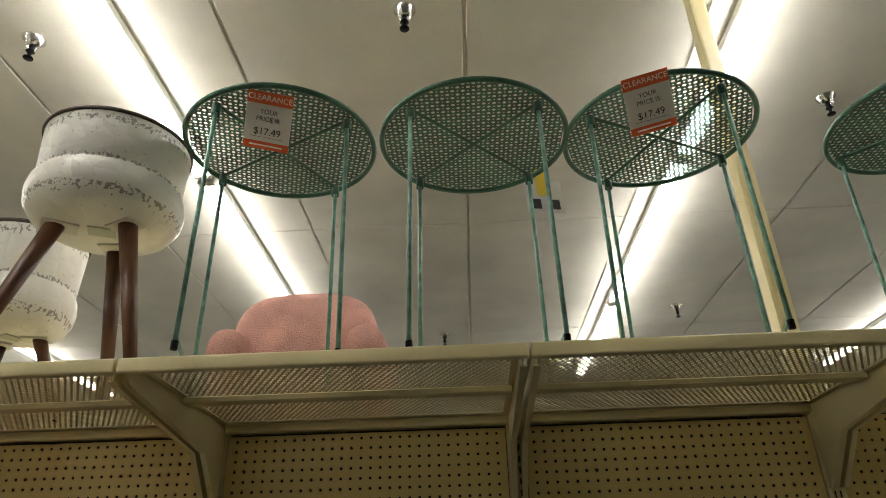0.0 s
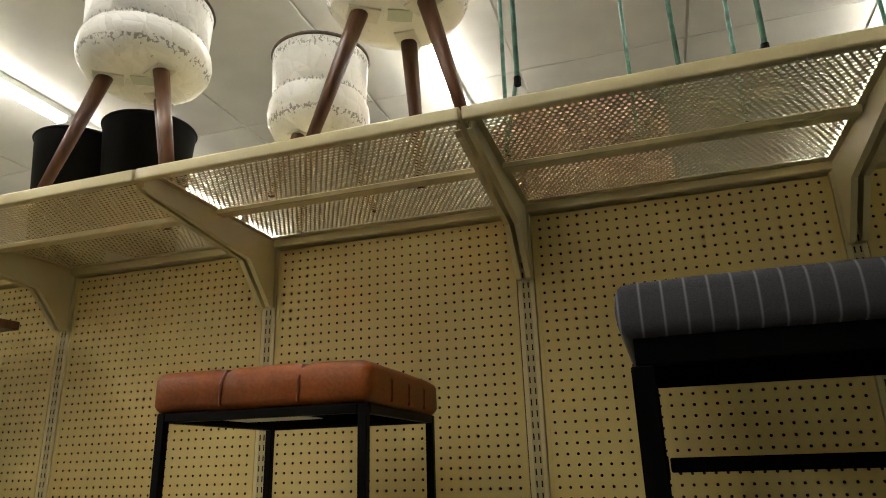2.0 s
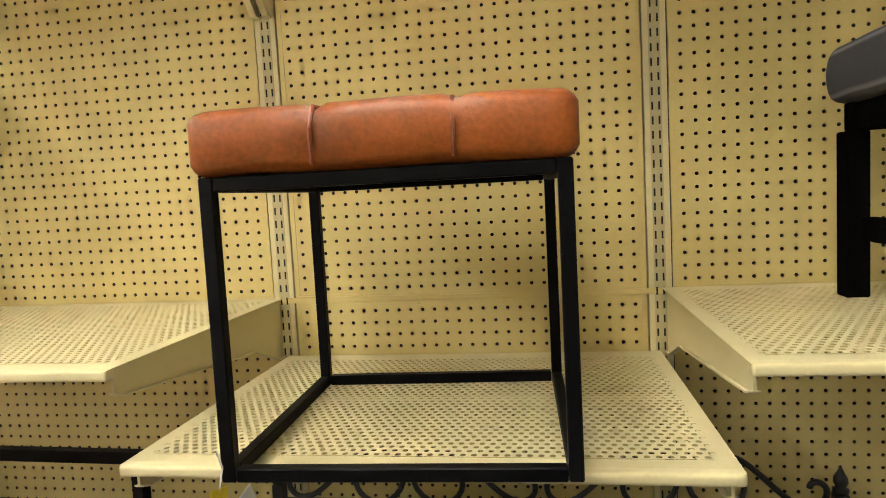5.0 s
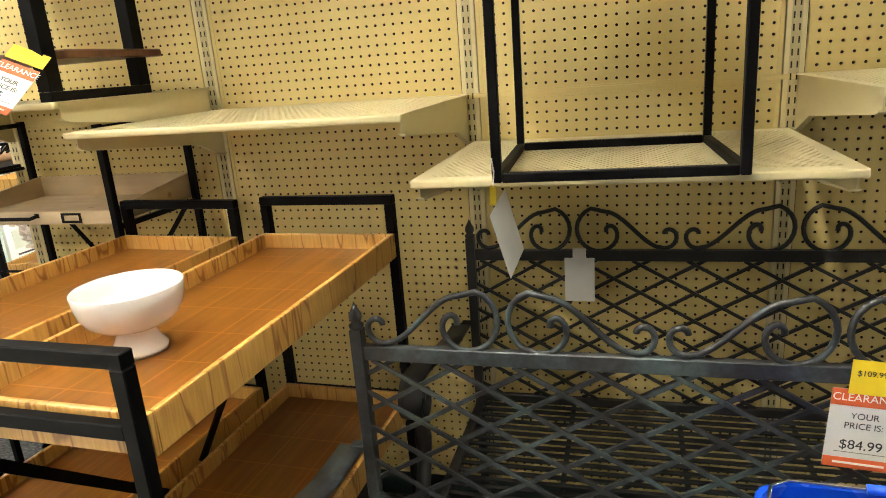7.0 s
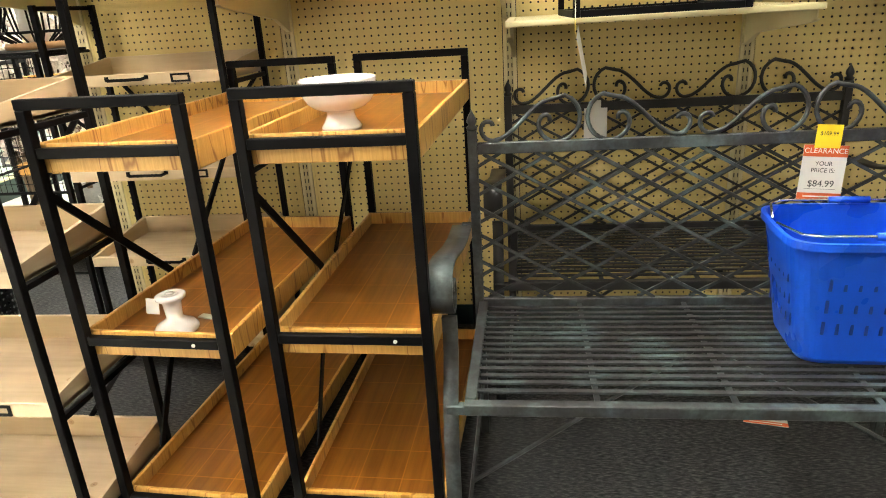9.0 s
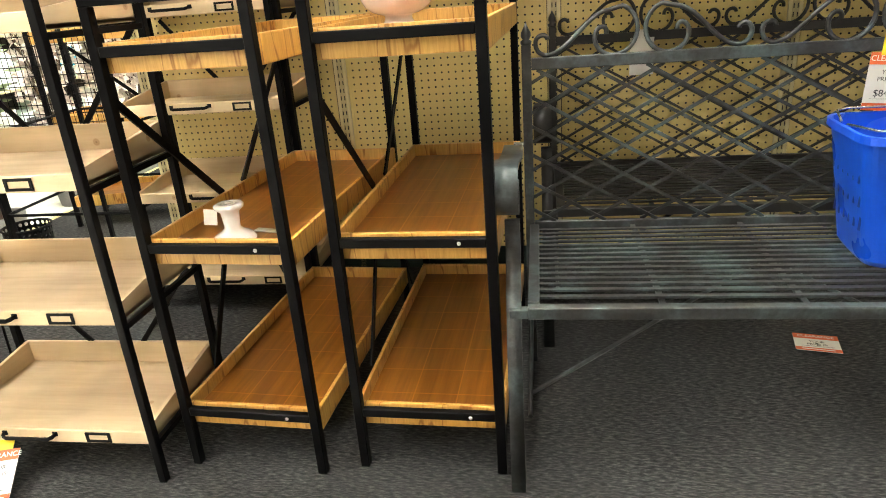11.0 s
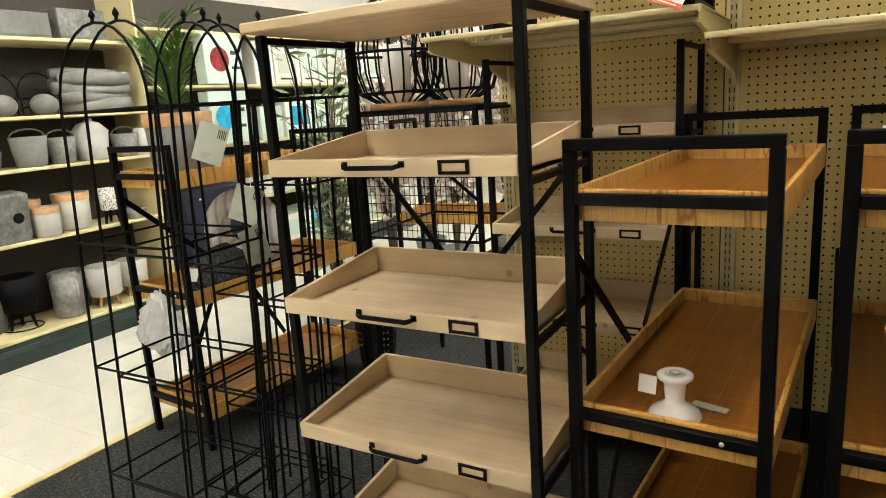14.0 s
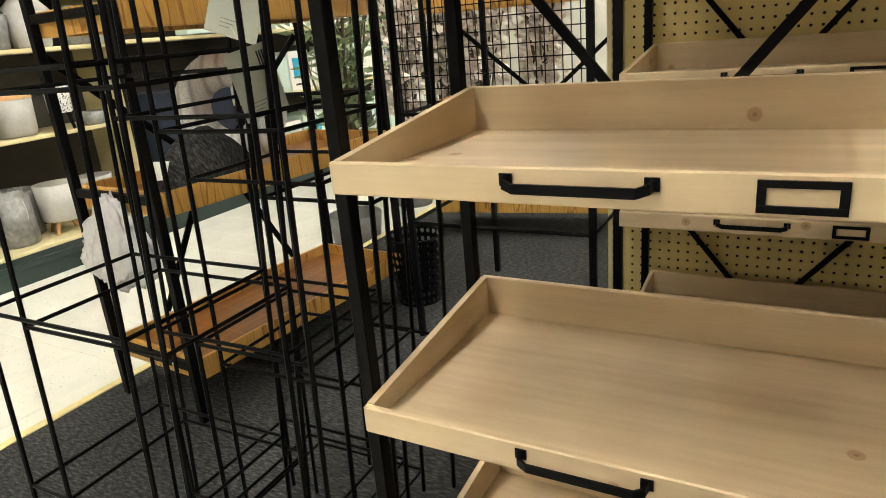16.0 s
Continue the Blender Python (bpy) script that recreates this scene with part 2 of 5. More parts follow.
thin(PAPER, 0.2)
GREY_PAPER = plain("pale_green_card", (0.55, 0.58, 0.50), 0.55, 0, 0.04, 60, 4, 0.03)
ORANGE = plain("orange_print", (0.72, 0.13, 0.035), 0.5, 0, 0.05, 60, 4, 0)
YELLOW = plain("yellow_card", (0.85, 0.62, 0.02), 0.5, 0, 0.05, 60, 4, 0)
INK = plain("dark_ink", (0.04, 0.04, 0.045), 0.6, 0, 0.1, 60, 4, 0)
WHITE_INK = plain("white_print", (0.85, 0.84, 0.8), 0.6, 0, 0.03, 60, 4, 0)
def woven_carpet(name):
    """Charcoal loop pile with short slanting light and dark flecks."""
    m, nt, b = base_mat(name, 0.97)
    b.inputs["Specular IOR Level"].default_value = 0.15
    v = coords(nt, (1, 1, 1))
    mp = nt.nodes.new("ShaderNodeMapping")
    mp.inputs["Rotation"].default_value = (0, 0, 0.6)
    mp.inputs["Scale"].default_value = (45, 150, 60)
    nt.links.new(v, mp.inputs["Vector"])
    a = noise_of(nt, mp.outputs["Vector"], 1.0, 3, 0.6)
    f = noise_of(nt, v, 420.0, 2, 0.6)
    big = noise_of(nt, v, 2.2, 4)
    c = ramp(nt, a, [(0.32, (0.017, 0.0175, 0.018)), (0.5, (0.04, 0.0405, 0.041)), (0.7, (0.10, 0.099, 0.096))])
    c = mixed(nt, c, ramp(nt, f, [(0.3, (0.55,) * 3), (0.7, (1.25,) * 3)]), 1.0, "MULTIPLY")
    c = mixed(nt, c, ramp(nt, big, [(0.3, (0.8,) * 3), (0.7, (1.15,) * 3)]), 1.0, "MULTIPLY")
    nt.links.new(c, b.inputs["Base Color"])
    bump(nt, b, a, 0.8, 0.006)
    return m


CARPET = woven_carpet("charcoal_carpet")
TILE = speckled("white_floor_tile", (0.84, 0.82, 0.75), (0.30, 0.28, 0.25), 75.0, 0.665, 0.22)
EDGE = plain("cream_edge_strip", (0.62, 0.57, 0.41), 0.4, 0, 0.2, 60, 9, 0.15)
TAPE = plain("yellow_floor_strip", (0.72, 0.60, 0.27), 0.45, 0, 0.15, 60, 9, 0.1)
CEIL = speckled("ceiling_panel", (0.70, 0.68, 0.62), (0.60, 0.58, 0.52), 120.0, 0.60, 0.85, 0.15, 0.001)
WALL = plain("wall_paint", (0.62, 0.60, 0.54), 0.7, 0, 0.05, 40, 0.6, 0.05)
# dull surface of the added light blocker across the aisle
BLOCKER_DARK = plain("dark_light_blocker", (0.22, 0.2, 0.17), 0.8, 0, 0.08, 40, 0.8, 0.05)
TUBE = glow("lamp_tube", (1.0, 0.97, 0.88), LAMP_GLOW)
FIXTURE = plain("white_fixture_enamel", (0.75, 0.74, 0.70), 0.4, 0, 0.04, 60, 3, 0.05)
PINK = plain("pink_boucle", (0.72, 0.38, 0.33), 0.95, 0, 0.22, 190, 6, 1.0, 0.006)
DARKBASE = plain("dark_green_base", (0.012, 0.028, 0.024), 0.35, 0, 0.1, 60, 4, 0.05)


# ---- mesh helpers ----
def thing(name, label, category, m=None, group="", kind=""):
    ob = new(name)
    ob.empty_display_size = 0.1
    ob.matrix_basis = m if m is not None else Matrix()
    return tagged(ob, label, category, group, kind)


def part(name, bm, material, parent=None, label="", smooth=False, kind="", dark=()):
    me = bpy.data.meshes.new(name)
    bm.to_mesh(me)
    bm.free()
    if smooth:
        for p in me.polygons:
            p.use_smooth = True
    for i in dark:
        me.polygons[i].material_index = 1
    for mt in (material if isinstance(material, (list, tuple)) else (material,)):
        me.materials.append(mt)
    ob = new(name, me)
    ob.parent = parent
    return tagged(ob, label, "", "", kind)


def share(name, mesh_ob, parent, m=None, label=""):
    ob = new(name, mesh_ob.data)
    ob.parent = parent
    if m is not None:
        ob.matrix_basis = m
    return tagged(ob, label)


def box(bm, x0, x1, y0, y1, z0, z1, bevel=0.0, seg=1, m=None):
    made = bmesh.ops.create_cube(bm, size=1.0)["verts"]
    for v in made:
        v.co = Vector((x0 + (v.co.x + 0.5) * (x1 - x0), y0 + (v.co.y + 0.5) * (y1 - y0), z0 + (v.co.z + 0.5) * (z1 - z0)))
        if m is not None:
            v.co = m @ v.co
    if bevel:
        edges = list({e for v in made for e in v.link_edges})
        bmesh.ops.bevel(bm, geom=edges, offset=bevel, segments=seg, affect="EDGES", profile=0.6)
    return bm


def B(*a, **k):
    return box(bmesh.new(), *a, **k)


def tube(bm, pts, r, n=8, closed=False, flat=None):
    """A rod swept along points; flat = (half width, half thickness, width axis) for a flat bar."""
    pts = [Vector(p) for p in pts]
    rings, up = [], None
    for i, p in enumerate(pts):
        a = pts[i - 1] if (i or closed) else p
        c = pts[(i + 1) % len(pts)] if (i < len(pts) - 1 or closed) else p
        d = (c - a).normalized()
        if flat:
            side = Vector(flat[2])
            nor = d.cross(side).normalized()
            offs = [side * flat[0] * sx + nor * flat[1] * sy for sx, sy in ((-1, -1), (1, -1), (1, 1), (-1, 1))]
        else:
            if up is None:
                up = Vector((0, 0, 1)) if abs(d.z) < 0.9 else Vector((1, 0, 0))
            side = d.cross(up).normalized()
            up = side.cross(d).normalized()
            rr = r[i] if isinstance(r, (list, tuple)) else r
            offs = [side * rr * math.cos(2 * math.pi * k / n) + up * rr * math.sin(2 * math.pi * k / n) for k in range(n)]
        rings.append([bm.verts.new(p + o) for o in offs])
    m = len(rings[0])
    for i in range(len(rings) - (0 if closed else 1)):
        a, c = rings[i], rings[(i + 1) % len(rings)]
        for k in range(m):
            bm.faces.new((a[k], a[(k + 1) % m], c[(k + 1) % m], c[k]))
    if not closed:
        bm.faces.new(rings[0][::-1])
        bm.faces.new(rings[-1])
    return bm


def T(*a, **k):
    return tube(bmesh.new(), *a, **k)


def lathe(bm, profile, n=32, c=(0, 0, 0)):
    """A turned shape from (radius, height) pairs round the z axis."""
    rings = []
    for r, z in profile:
        if r < 1e-5:
            rings.append([bm.verts.new((c[0], c[1], c[2] + z))])
        else:
            rings.append([bm.verts.new((c[0] + r * math.cos(2 * math.pi * k / n), c[1] + r * math.sin(2 * math.pi * k / n), c[2] + z)) for k in range(n)])
    for a, b in zip(rings, rings[1:]):
        for k in range(n):
            q = [a[k % len(a)], a[(k + 1) % len(a)], b[(k + 1) % len(b)], b[k % len(b)]]
            q = list(dict.fromkeys(q))
            if len(q) > 2:
                bm.faces.new(q)
    return bm


def L(profile, n=32, c=(0, 0, 0)):
    return lathe(bmesh.new(), profile, n, c)


def prism(bm, poly, axis, a, b):
    """A flat outline in the two other axes, given thickness along axis."""
    def at(u, v, w):
        return {"x": (w, u, v), "y": (u, w, v), "z": (u, v, w)}[axis]
    lo = [bm.verts.new(at(u, v, a)) for u, v in poly]
    hi = [bm.verts.new(at(u, v, b)) for u, v in poly]
    bm.faces.new(lo)
    bm.faces.new(hi[::-1])
    for i in range(len(poly)):
        k = (i + 1) % len(poly)
        bm.faces.new((lo[i], hi[i], hi[k], lo[k]))
    bmesh.ops.recalc_face_normals(bm, faces=bm.faces)
    return bm


def perforated(nx, ny, px, py, size, place, wall=0.0, sides=8, stagger=0.0, keep=None, squash=1.0, other=None):
    """A sheet of cells, each with a hole; place(u, v, depth) puts it in space."""
    vs, fs = [], []
    for j in range(ny):
        for i in range(nx):
            cu = (i + 0.5) * px + (stagger * px * (0.5 if j % 2 else -0.5))
            cv = (j + 0.5) * py
            if keep and not keep(cu, cv):
                continue
            r = other if other and (i + j) % 2 else size
            k0 = len(vs)
            hx, hy = px / 2, py / 2
            for ox, oy in ((1, 0), (1, 1), (0, 1), (-1, 1), (-1, 0), (-1, -1), (0, -1), (1, -1)):
                vs.append(place(cu + ox * hx, cv + oy * hy, 0))
            for s in range(8):
                a = math.pi / 4 * s
                rr = r * (0.78 if sides == 4 and s % 2 else 1.0)
                vs.append(place(cu + rr * math.cos(a), cv + rr * squash * math.sin(a), 0))
            for s in range(8):
                n = (s + 1) % 8
                fs.append((k0 + s, k0 + n, k0 + 8 + n, k0 + 8 + s))
            if wall:
                for s in range(8):
                    a = math.pi / 4 * s
                    vs.append(place(cu + r * math.cos(a), cv + r * squash * math.sin(a), wall))
                for s in range(8):
                    n = (s + 1) % 8
                    fs.append((k0 + 8 + s, k0 + 8 + n, k0 + 16 + n, k0 + 16 + s))
    return vs, fs


def add_raw(bm, raw):
    vs, fs = raw
    made = [bm.verts.new(v) for v in vs]
    for f in fs:
        bm.faces.new([made[i] for i in f])
    return bm


def words(text, size, material, parent, m, name="lettering"):
    cu = bpy.data.curves.new("words", "FONT")
    cu.body, cu.size, cu.align_x, cu.align_y, cu.extrude = text, size, "CENTER", "CENTER", 0.0002
    tmp = bpy.data.objects.new("words", cu)
    scene.collection.objects.link(tmp)
    me = bpy.data.meshes.new_from_object(tmp.evaluated_get(bpy.context.evaluated_depsgraph_get()))
    bpy.data.objects.remove(tmp)
    bpy.data.curves.remove(cu)
    me.materials.clear()
    me.materials.append(material)
    ob = new(name, me)
    ob.parent = parent
    ob.matrix_basis = m
    return ob


# ---- large structure ----
WALL_Y = 2.13
POSTS = [1.988, 1.0738, 0.1594, -0.755, -1.6694, -2.5838, -3.5]
CEILING = 4.5
AISLE = -0.14
platform = thing("platform", "raised carpeted display platform with cream edge strip", "platform", None, "", "structure")
part("carpet", B(-4.90, 6.0, 0.5145, 10.0, -0.13, 0.0), CARPET, platform, "charcoal heathered loop-pile carpet")
part("edge_strip", B(-4.90, 6.0, 0.476, 0.513, -0.01, 0.003, 0.002), EDGE, platform, "cream edge strip with small screws")
part("side_strip", B(-4.935, -4.9015, 0.476, 10.0, -0.01, 0.003, 0.002), TAPE, platform, "yellow edge strip")
part("nosing", T([(-4.90, 0.476, -0.022), (6.0, 0.476, -0.022)], 0.018, 12), BLACK, platform, "black rubber nosing", True)
part("kick_face", B(-4.90, 6.0, 0.484, 0.513, AISLE, -0.02), BLACK, platform)
part("side_face", B(-4.925, -4.902, 0.489, 10.0, AISLE, -0.011), BLACK, platform)
for k in range(30):
    part("screw", L([(0.004, 0.0028), (0.0035, 0.0042), (0, 0.0045)], 8, (-4.8 + 0.14 * k, 0.4945, 0)), STEEL, platform)
vinyl = thing("floor_tile", "white speckled vinyl floor tiles in the main aisle", "floor", None, "", "structure")
part("bedding", B(-8.0, -3.2, -12.0, 10.0, -0.3, AISLE - 0.004), TILE, vinyl)
tagged(part("floor_carpet", B(-3.198, 6.0, -12.0, 0.485, -0.3, AISLE), CARPET), "charcoal carpet along the aisle beside the platform", "carpet", "", "structure")
# unseen slab added behind the camera to cut frontal light on the run
tagged(part("wall_aisle", B(-3.2, 6.0, -2.05, -1.9, AISLE, CEILING), BLOCKER_DARK), "unseen plain light blocker added across the aisle", "wall", "", "structure")
TS = 0.3048
tile0 = None
for i in range(9):
    for j in range(24):
        m_ = pose(-8.0 + TS * i + 0.27, 0.2 + TS * j, AISLE)
        if tile0 is None:
            tile0 = part("tile", B(0.0006, TS - 0.0006, 0.0006, TS - 0.0006, -0.0035, 0.0, 0.0008), TILE, vinyl)
            tile0.matrix_basis = m_
        else:
            share("tile", tile0, vinyl, m_)
for nm, a in (("wall_north", (-8.0, 6.0, 10.0, 10.2)), ("wall_south", (-8.0, 6.0, -12.2, -12.0)), ("wall_east", (6.0, 6.2, -12.2, 10.2)), ("wall_west", (-8.2, -8.0, -12.2, 10.2))):
    tagged(part(nm, B(*a, -0.3, CEILING + 0.1), WALL), "plain painted store wall", "wall", "", "structure")

bm = B(-8.2, 6.2, -12.2, 10.2, CEILING + 0.012, CEILING + 0.1)
for i in range(12):
    x0 = -8.14 + 1.215 * i - 0.28
    for j in range(10):
        y0 = -12.52 + 2.44 * j
        box(bm, x0 + 0.009, x0 + 1.206, y0 + 0.003, y0 + 2.437, CEILING, CEILING + 0.013, 0.004)
tagged(part("ceiling", bm, CEIL), "off-white panelled store ceiling with thin seams", "ceiling", "", "structure")

# fluorescent strips
strip = thing("strip_light", "white fluorescent strip light under the ceiling", "ceiling light", pose(-1.65, 0.0, CEILING), "rows of strip lights")
part("housing", B(-0.055, 0.055, -1.2, 1.2, -0.06, 0.0, 0.008), FIXTURE, strip)
for sx in (-0.03, 0.03):
    part("lamp_tube", T([(sx, -1.16, -0.085), (sx, 1.16, -0.085)], 0.019, 10), TUBE, strip, "lit white tube", True)
for sy in (-1.18, 1.18):
    part("lamp_holder", B(-0.06, 0.06, sy - 0.02, sy + 0.02, -0.11, -0.055, 0.006), FIXTURE, strip)
for x in (-4.79, -1.65, 1.49, 4.63):
    for j in range(-4, 4):
        if (x, j) != (-1.65, 0) and (x < 0 or j > 0):
            copy_thing(strip, pose(x, 2.44 * j + (0.2 if x < -4 else 0), CEILING))

sprinkler = thing("sprinkler_head", "chrome pendent fire sprinkler in the ceiling", "sprinkler", pose(-0.207, 2.405, CEILING), "ceiling sprinklers")
part("rosette", L([(0, 0), (0.055, 0), (0.055, -0.006), (0.035, -0.022), (0.03, -0.045), (0, -0.045)], 20), CHROME, sprinkler, "", True)
part("nozzle", L([(0.014, -0.045), (0.014, -0.075), (0.022, -0.085), (0.01, -0.095), (0.008, -0.12), (0.024, -0.125), (0.024, -0.129), (0, -0.129)], 14), BLACK, sprinkler, "", True)
for x, y in ((-2.10, 2.467), (2.22, 3.235), (2.2, 6.456), (-0.204, 7.05), (-2.1, 6.9), (-4.4, 2.4)):
    copy_thing(sprinkler, pose(x, y, CEILING))

tagged(part("column", B(1.10, 1.17, 2.25, 2.32, 0, CEILING, 0.012, 2), CREAM), "cream-painted square steel column behind the shelving", "column", "", "structure")

# ---- shelving run ----
gondola = thing("wall_pegboard", "cream pegboard back of a long shelving run", "shelving", None, "", "structure")
PITCH = 0.0297
COLS = 28


def peg_panel(edge, rows):
    def place(u, v, d):
        return (u, -0.0 + d, v)
    bm = bmesh.new()
    add_raw(bm, perforated(COLS, rows, PITCH, PITCH, 0.0044, place, 0.006))
    w, h = COLS * PITCH, rows * PITCH
    box(bm, -0.012, -0.0002, -0.001, 0.006, 0, h)
    box(bm, w + 0.0002, w + 0.012, -0.001, 0.006, 0, h)
    box(bm, -0.012, w + 0.012, -0.001, 0.006, -0.008, -0.0002)
    box(bm, -0.012, w + 0.012, -0.001, 0.006, h + 0.0002, h + edge)
    return bm


def hole_walls(cells):
    """The faces of the drilled holes, which show the brown board."""
    return [c * 16 + 8 + k for c in range(cells) for k in range(8)]


BAY = 0.9144
first_low = first_up = None
ROW_LOW, ROW_UP = 46, 30
for k in range(6):
    x0 = POSTS[k + 1] + (BAY - COLS * PITCH) / 2
    if first_low is None:
        first_low = part("pegboard_panel", peg_panel(0.012, ROW_LOW), (PEG, FIBRE), gondola, dark=hole_walls(COLS * ROW_LOW))
        first_up = part("pegboard_panel", peg_panel(0.001, ROW_UP), (PEG, FIBRE), gondola, dark=hole_walls(COLS * ROW_UP))
        first_low.matrix_basis, first_up.matrix_basis = pose(x0, WALL_Y, 0.108), pose(x0, WALL_Y, 1.502)
    else:
        share("pegboard_panel", first_low, gondola, pose(x0, WALL_Y, 0.108))
        share("pegboard_panel", first_up, gondola, pose(x0, WALL_Y, 1.502))
part("splice_strip", B(POSTS[-1], POSTS[0], WALL_Y - 0.0045, WALL_Y - 0.0012, 1.483, 1.497, 0.001), PEG, gondola)
# added dark sheet: paints the shade seen through the peg holes
part("core", B(POSTS[-1], POSTS[0], WALL_Y + 0.03, WALL_Y + 0.036, 0.08, 2.404), CAVITY_SHADE, gondola)
part("back_skin", B(POSTS[-1], POSTS[0], WALL_Y + 0.05, WALL_Y + 0.056, 0.08, 2.404), PEG, gondola)
part("kick_plate", B(POSTS[-1], POSTS[0], WALL_Y - 0.004, WALL_Y + 0.03, 0.0, 0.1), DARKBASE, gondola)
part("top_rail", B(POSTS[-1], POSTS[0], WALL_Y, WALL_Y + 0.06, 2.405, 2.4255), CREAM, gondola)
bm = B(-0.026, 0.026, 0.0, 0.05, 0.0, 2.404)
up = part("upright", bm, CREAM, gondola)
# slot openings are shade-coloured bars laid on the upright
bm = bmesh.new()
for j in range(70):
    z = 0.12 + j * 0.0324
    for sx in (-0.0075, 0.0075):
        box(bm, sx - 0.002, sx + 0.002, -0.0016, 0.0005, z, z + 0.018)
up_slots = part("slots", bm, CAVITY_SHADE, up, "slots drawn as bars in a dark shade colour", kind="stuff")
bm = B(-0.013, 0.013, -0.001, 0.0, 0.0, 2.40)
up_face = part("slotted_face", bm, STRIP, up, "worn slotted face")
up.matrix_basis = pose(POSTS[0], WALL_Y - 0.003, 0)
for x in POSTS[1:]:
    u = share("upright", up, gondola, pose(x, WALL_Y - 0.003, 0))
    share("slots", up_slots, u, None, "slots drawn as bars in a dark shade colour")
    share("slotted_face", up_face, u, None, "worn slotted face")

# ---- shelves ----
DEPTH = 0.684
TOP = 2.43


def shelf(depth, drop, tall, m, label, group):
    """A perforated steel shelf; origin at its back left corner on the deck's top. drop: bracket height at the wall."""
    s = thing("gondola_shelf", label, "shelf", m, group)
    w = BAY - 0.006
    p = 0.0165
    nx, ny = int((w - 0.05) / p), int((depth - 0.10) / p / 0.9)
    mx = (w - nx * p) / 2
    y0 = -depth + 0.05
    bm = bmesh.new()
    add_raw(bm, perforated(nx, ny, p, p * 0.9, 0.0050, lambda u, v, d: (mx + u, y0 + v, -d), 0.0012, 8, 0.5))
    y1 = y0 + ny * p * 0.9
    e = 0.0006
    box(bm, 0, mx + 0.006, -depth + 0.004, -0.002, -0.003, -e)
    box(bm, w - mx - 0.006, w, -depth + 0.004, -0.002, -0.003, -e)
    box(bm, mx + 0.006, w - mx - 0.006, -depth + 0.004, y0, -0.003, -e)
    box(bm, mx + 0.006, w - mx - 0.006, y1, -0.002, -0.003, -e)
    part("deck", bm, CREAM, s)
    part("front_lip", B(0, w, -depth, -depth + 0.022, -0.034 if tall else -0.018, 0.0, 0.006, 3), CREAM, s, "", True)
    mid = -depth * 0.5
    part("centre_rail", B(0.02, w - 0.02, mid - 0.018, mid + 0.018, -0.022, -0.0035, 0.003), CREAM, s)
    part("back_rail", B(0.02, w - 0.02, -0.03, -0.006, -0.03, -0.0035, 0.003), CREAM, s)
    t = 0.0022
    poly = [(-0.004, -0.004), (-0.004, -drop), (-0.03, -drop), (-0.16, -0.11 if tall else -0.10), (-depth + 0.05, -0.052), (-depth + 0.03, -0.045), (-depth + 0.03, -0.004)]
    for x in (0.012, w - 0.012):
        b = part("bracket", prism(bmesh.new(), poly, "x", x - t, x + t), CREAM, s)
        edge = [(x, py, pz) for py, pz in poly[1:6]]
        part("bracket_flange", T(edge, 0.002, flat=(0.008, 0.0015, (1, 0, 0))), CREAM, b)
    return s


LEFT = [POSTS[k + 1] + 0.003 for k in range(6)]
top = shelf(DEPTH, 0.243, True, pose(LEFT[0], WALL_Y - 0.004, TOP), "cream perforated steel shelf on top of the run", "top shelves")
for x in LEFT[1:]:
    copy_thing(top, pose(x, WALL_Y - 0.004, TOP))
for x in LEFT[1:]:
    copy_thing(top, pose(x + BAY - 0.006, WALL_Y + 0.062, TOP, 0, 0, 180))
low = shelf(DEPTH, 0.15, False, pose(LEFT[3], WALL_Y - 0.004, 1.35), "cream perforated steel shelf under a leather stool", "lower shelves")
for k, z in ((0, 1.498), (1, 1.498), (2, 1.498), (4, 1.498), (5, 1.575)):
    q = copy_thing(low, pose(LEFT[k], WALL_Y - 0.004, z))
    tagged(q, "cream perforated steel shelf with sloped brackets")

# ---- things on the top shelves ----


def mesh_table(m, label):
    t = thing("mesh_side_table", label, "side table", m, "green mesh tables")
    R, H, p = 0.268, 0.69, 0.0139
    n = int(2 * R / p) + 1
    off = n * p / 2
    bm = bmesh.new()
    add_raw(bm, perforated(n, n, p, p, 0.0055, lambda u, v, d: (u - off, v - off, H - d), 0.0015, 8, 0.0, lambda u, v: math.hypot(u - off, v - off) < R - 0.006, 1.0, 0.0031))
    part("tabletop", bm, GREEN, t, "perforated green tabletop")
    ring = [(R * math.cos(a), R * math.sin(a), H - 0.004) for a in np.linspace(0, 2 * math.pi, 64, endpoint=False)]
    part("rim", T(ring, 0.008, 8, True), GREEN, t, "", True)
    for a in (45, 135):
        c, s = math.cos(radians(a)), math.sin(radians(a))
        part("cross_bar", T([(-0.25 * c, -0.25 * s, H - 0.012), (0.25 * c, 0.25 * s, H - 0.012)], 0.0055, 6), GREEN, t)
    for i in range(4):
        a = radians(45 + 90 * i)
        c, s = math.cos(a), math.sin(a)
        leg = part("leg", T([(0.242 * c, 0.242 * s, H - 0.012), (0.249 * c, 0.249 * s, 0.012)], 0.0058, 8), GREEN_LEG, t, "mint-painted leg with chipped paint", True)
        part("collar", L([(0.012, H - 0.045), (0.012, H - 0.012), (0.0, H - 0.012)], 10, (0.242 * c, 0.242 * s, 0)), GREEN, leg, "", True)
        part("foot_cap", L([(0, 0), (0.008, 0), (0.008, 0.02), (0, 0.02)], 10, (0.249 * c, 0.249 * s, 0)), BLACK, leg, "black rubber cap")
    for sx in (-1, 1):
        part("foot_bar", T([(sx * 0.176, -0.176, 0.03), (sx * 0.176, 0.176, 0.03)], 0.005, 6), GREEN_LEG, t)
    return t


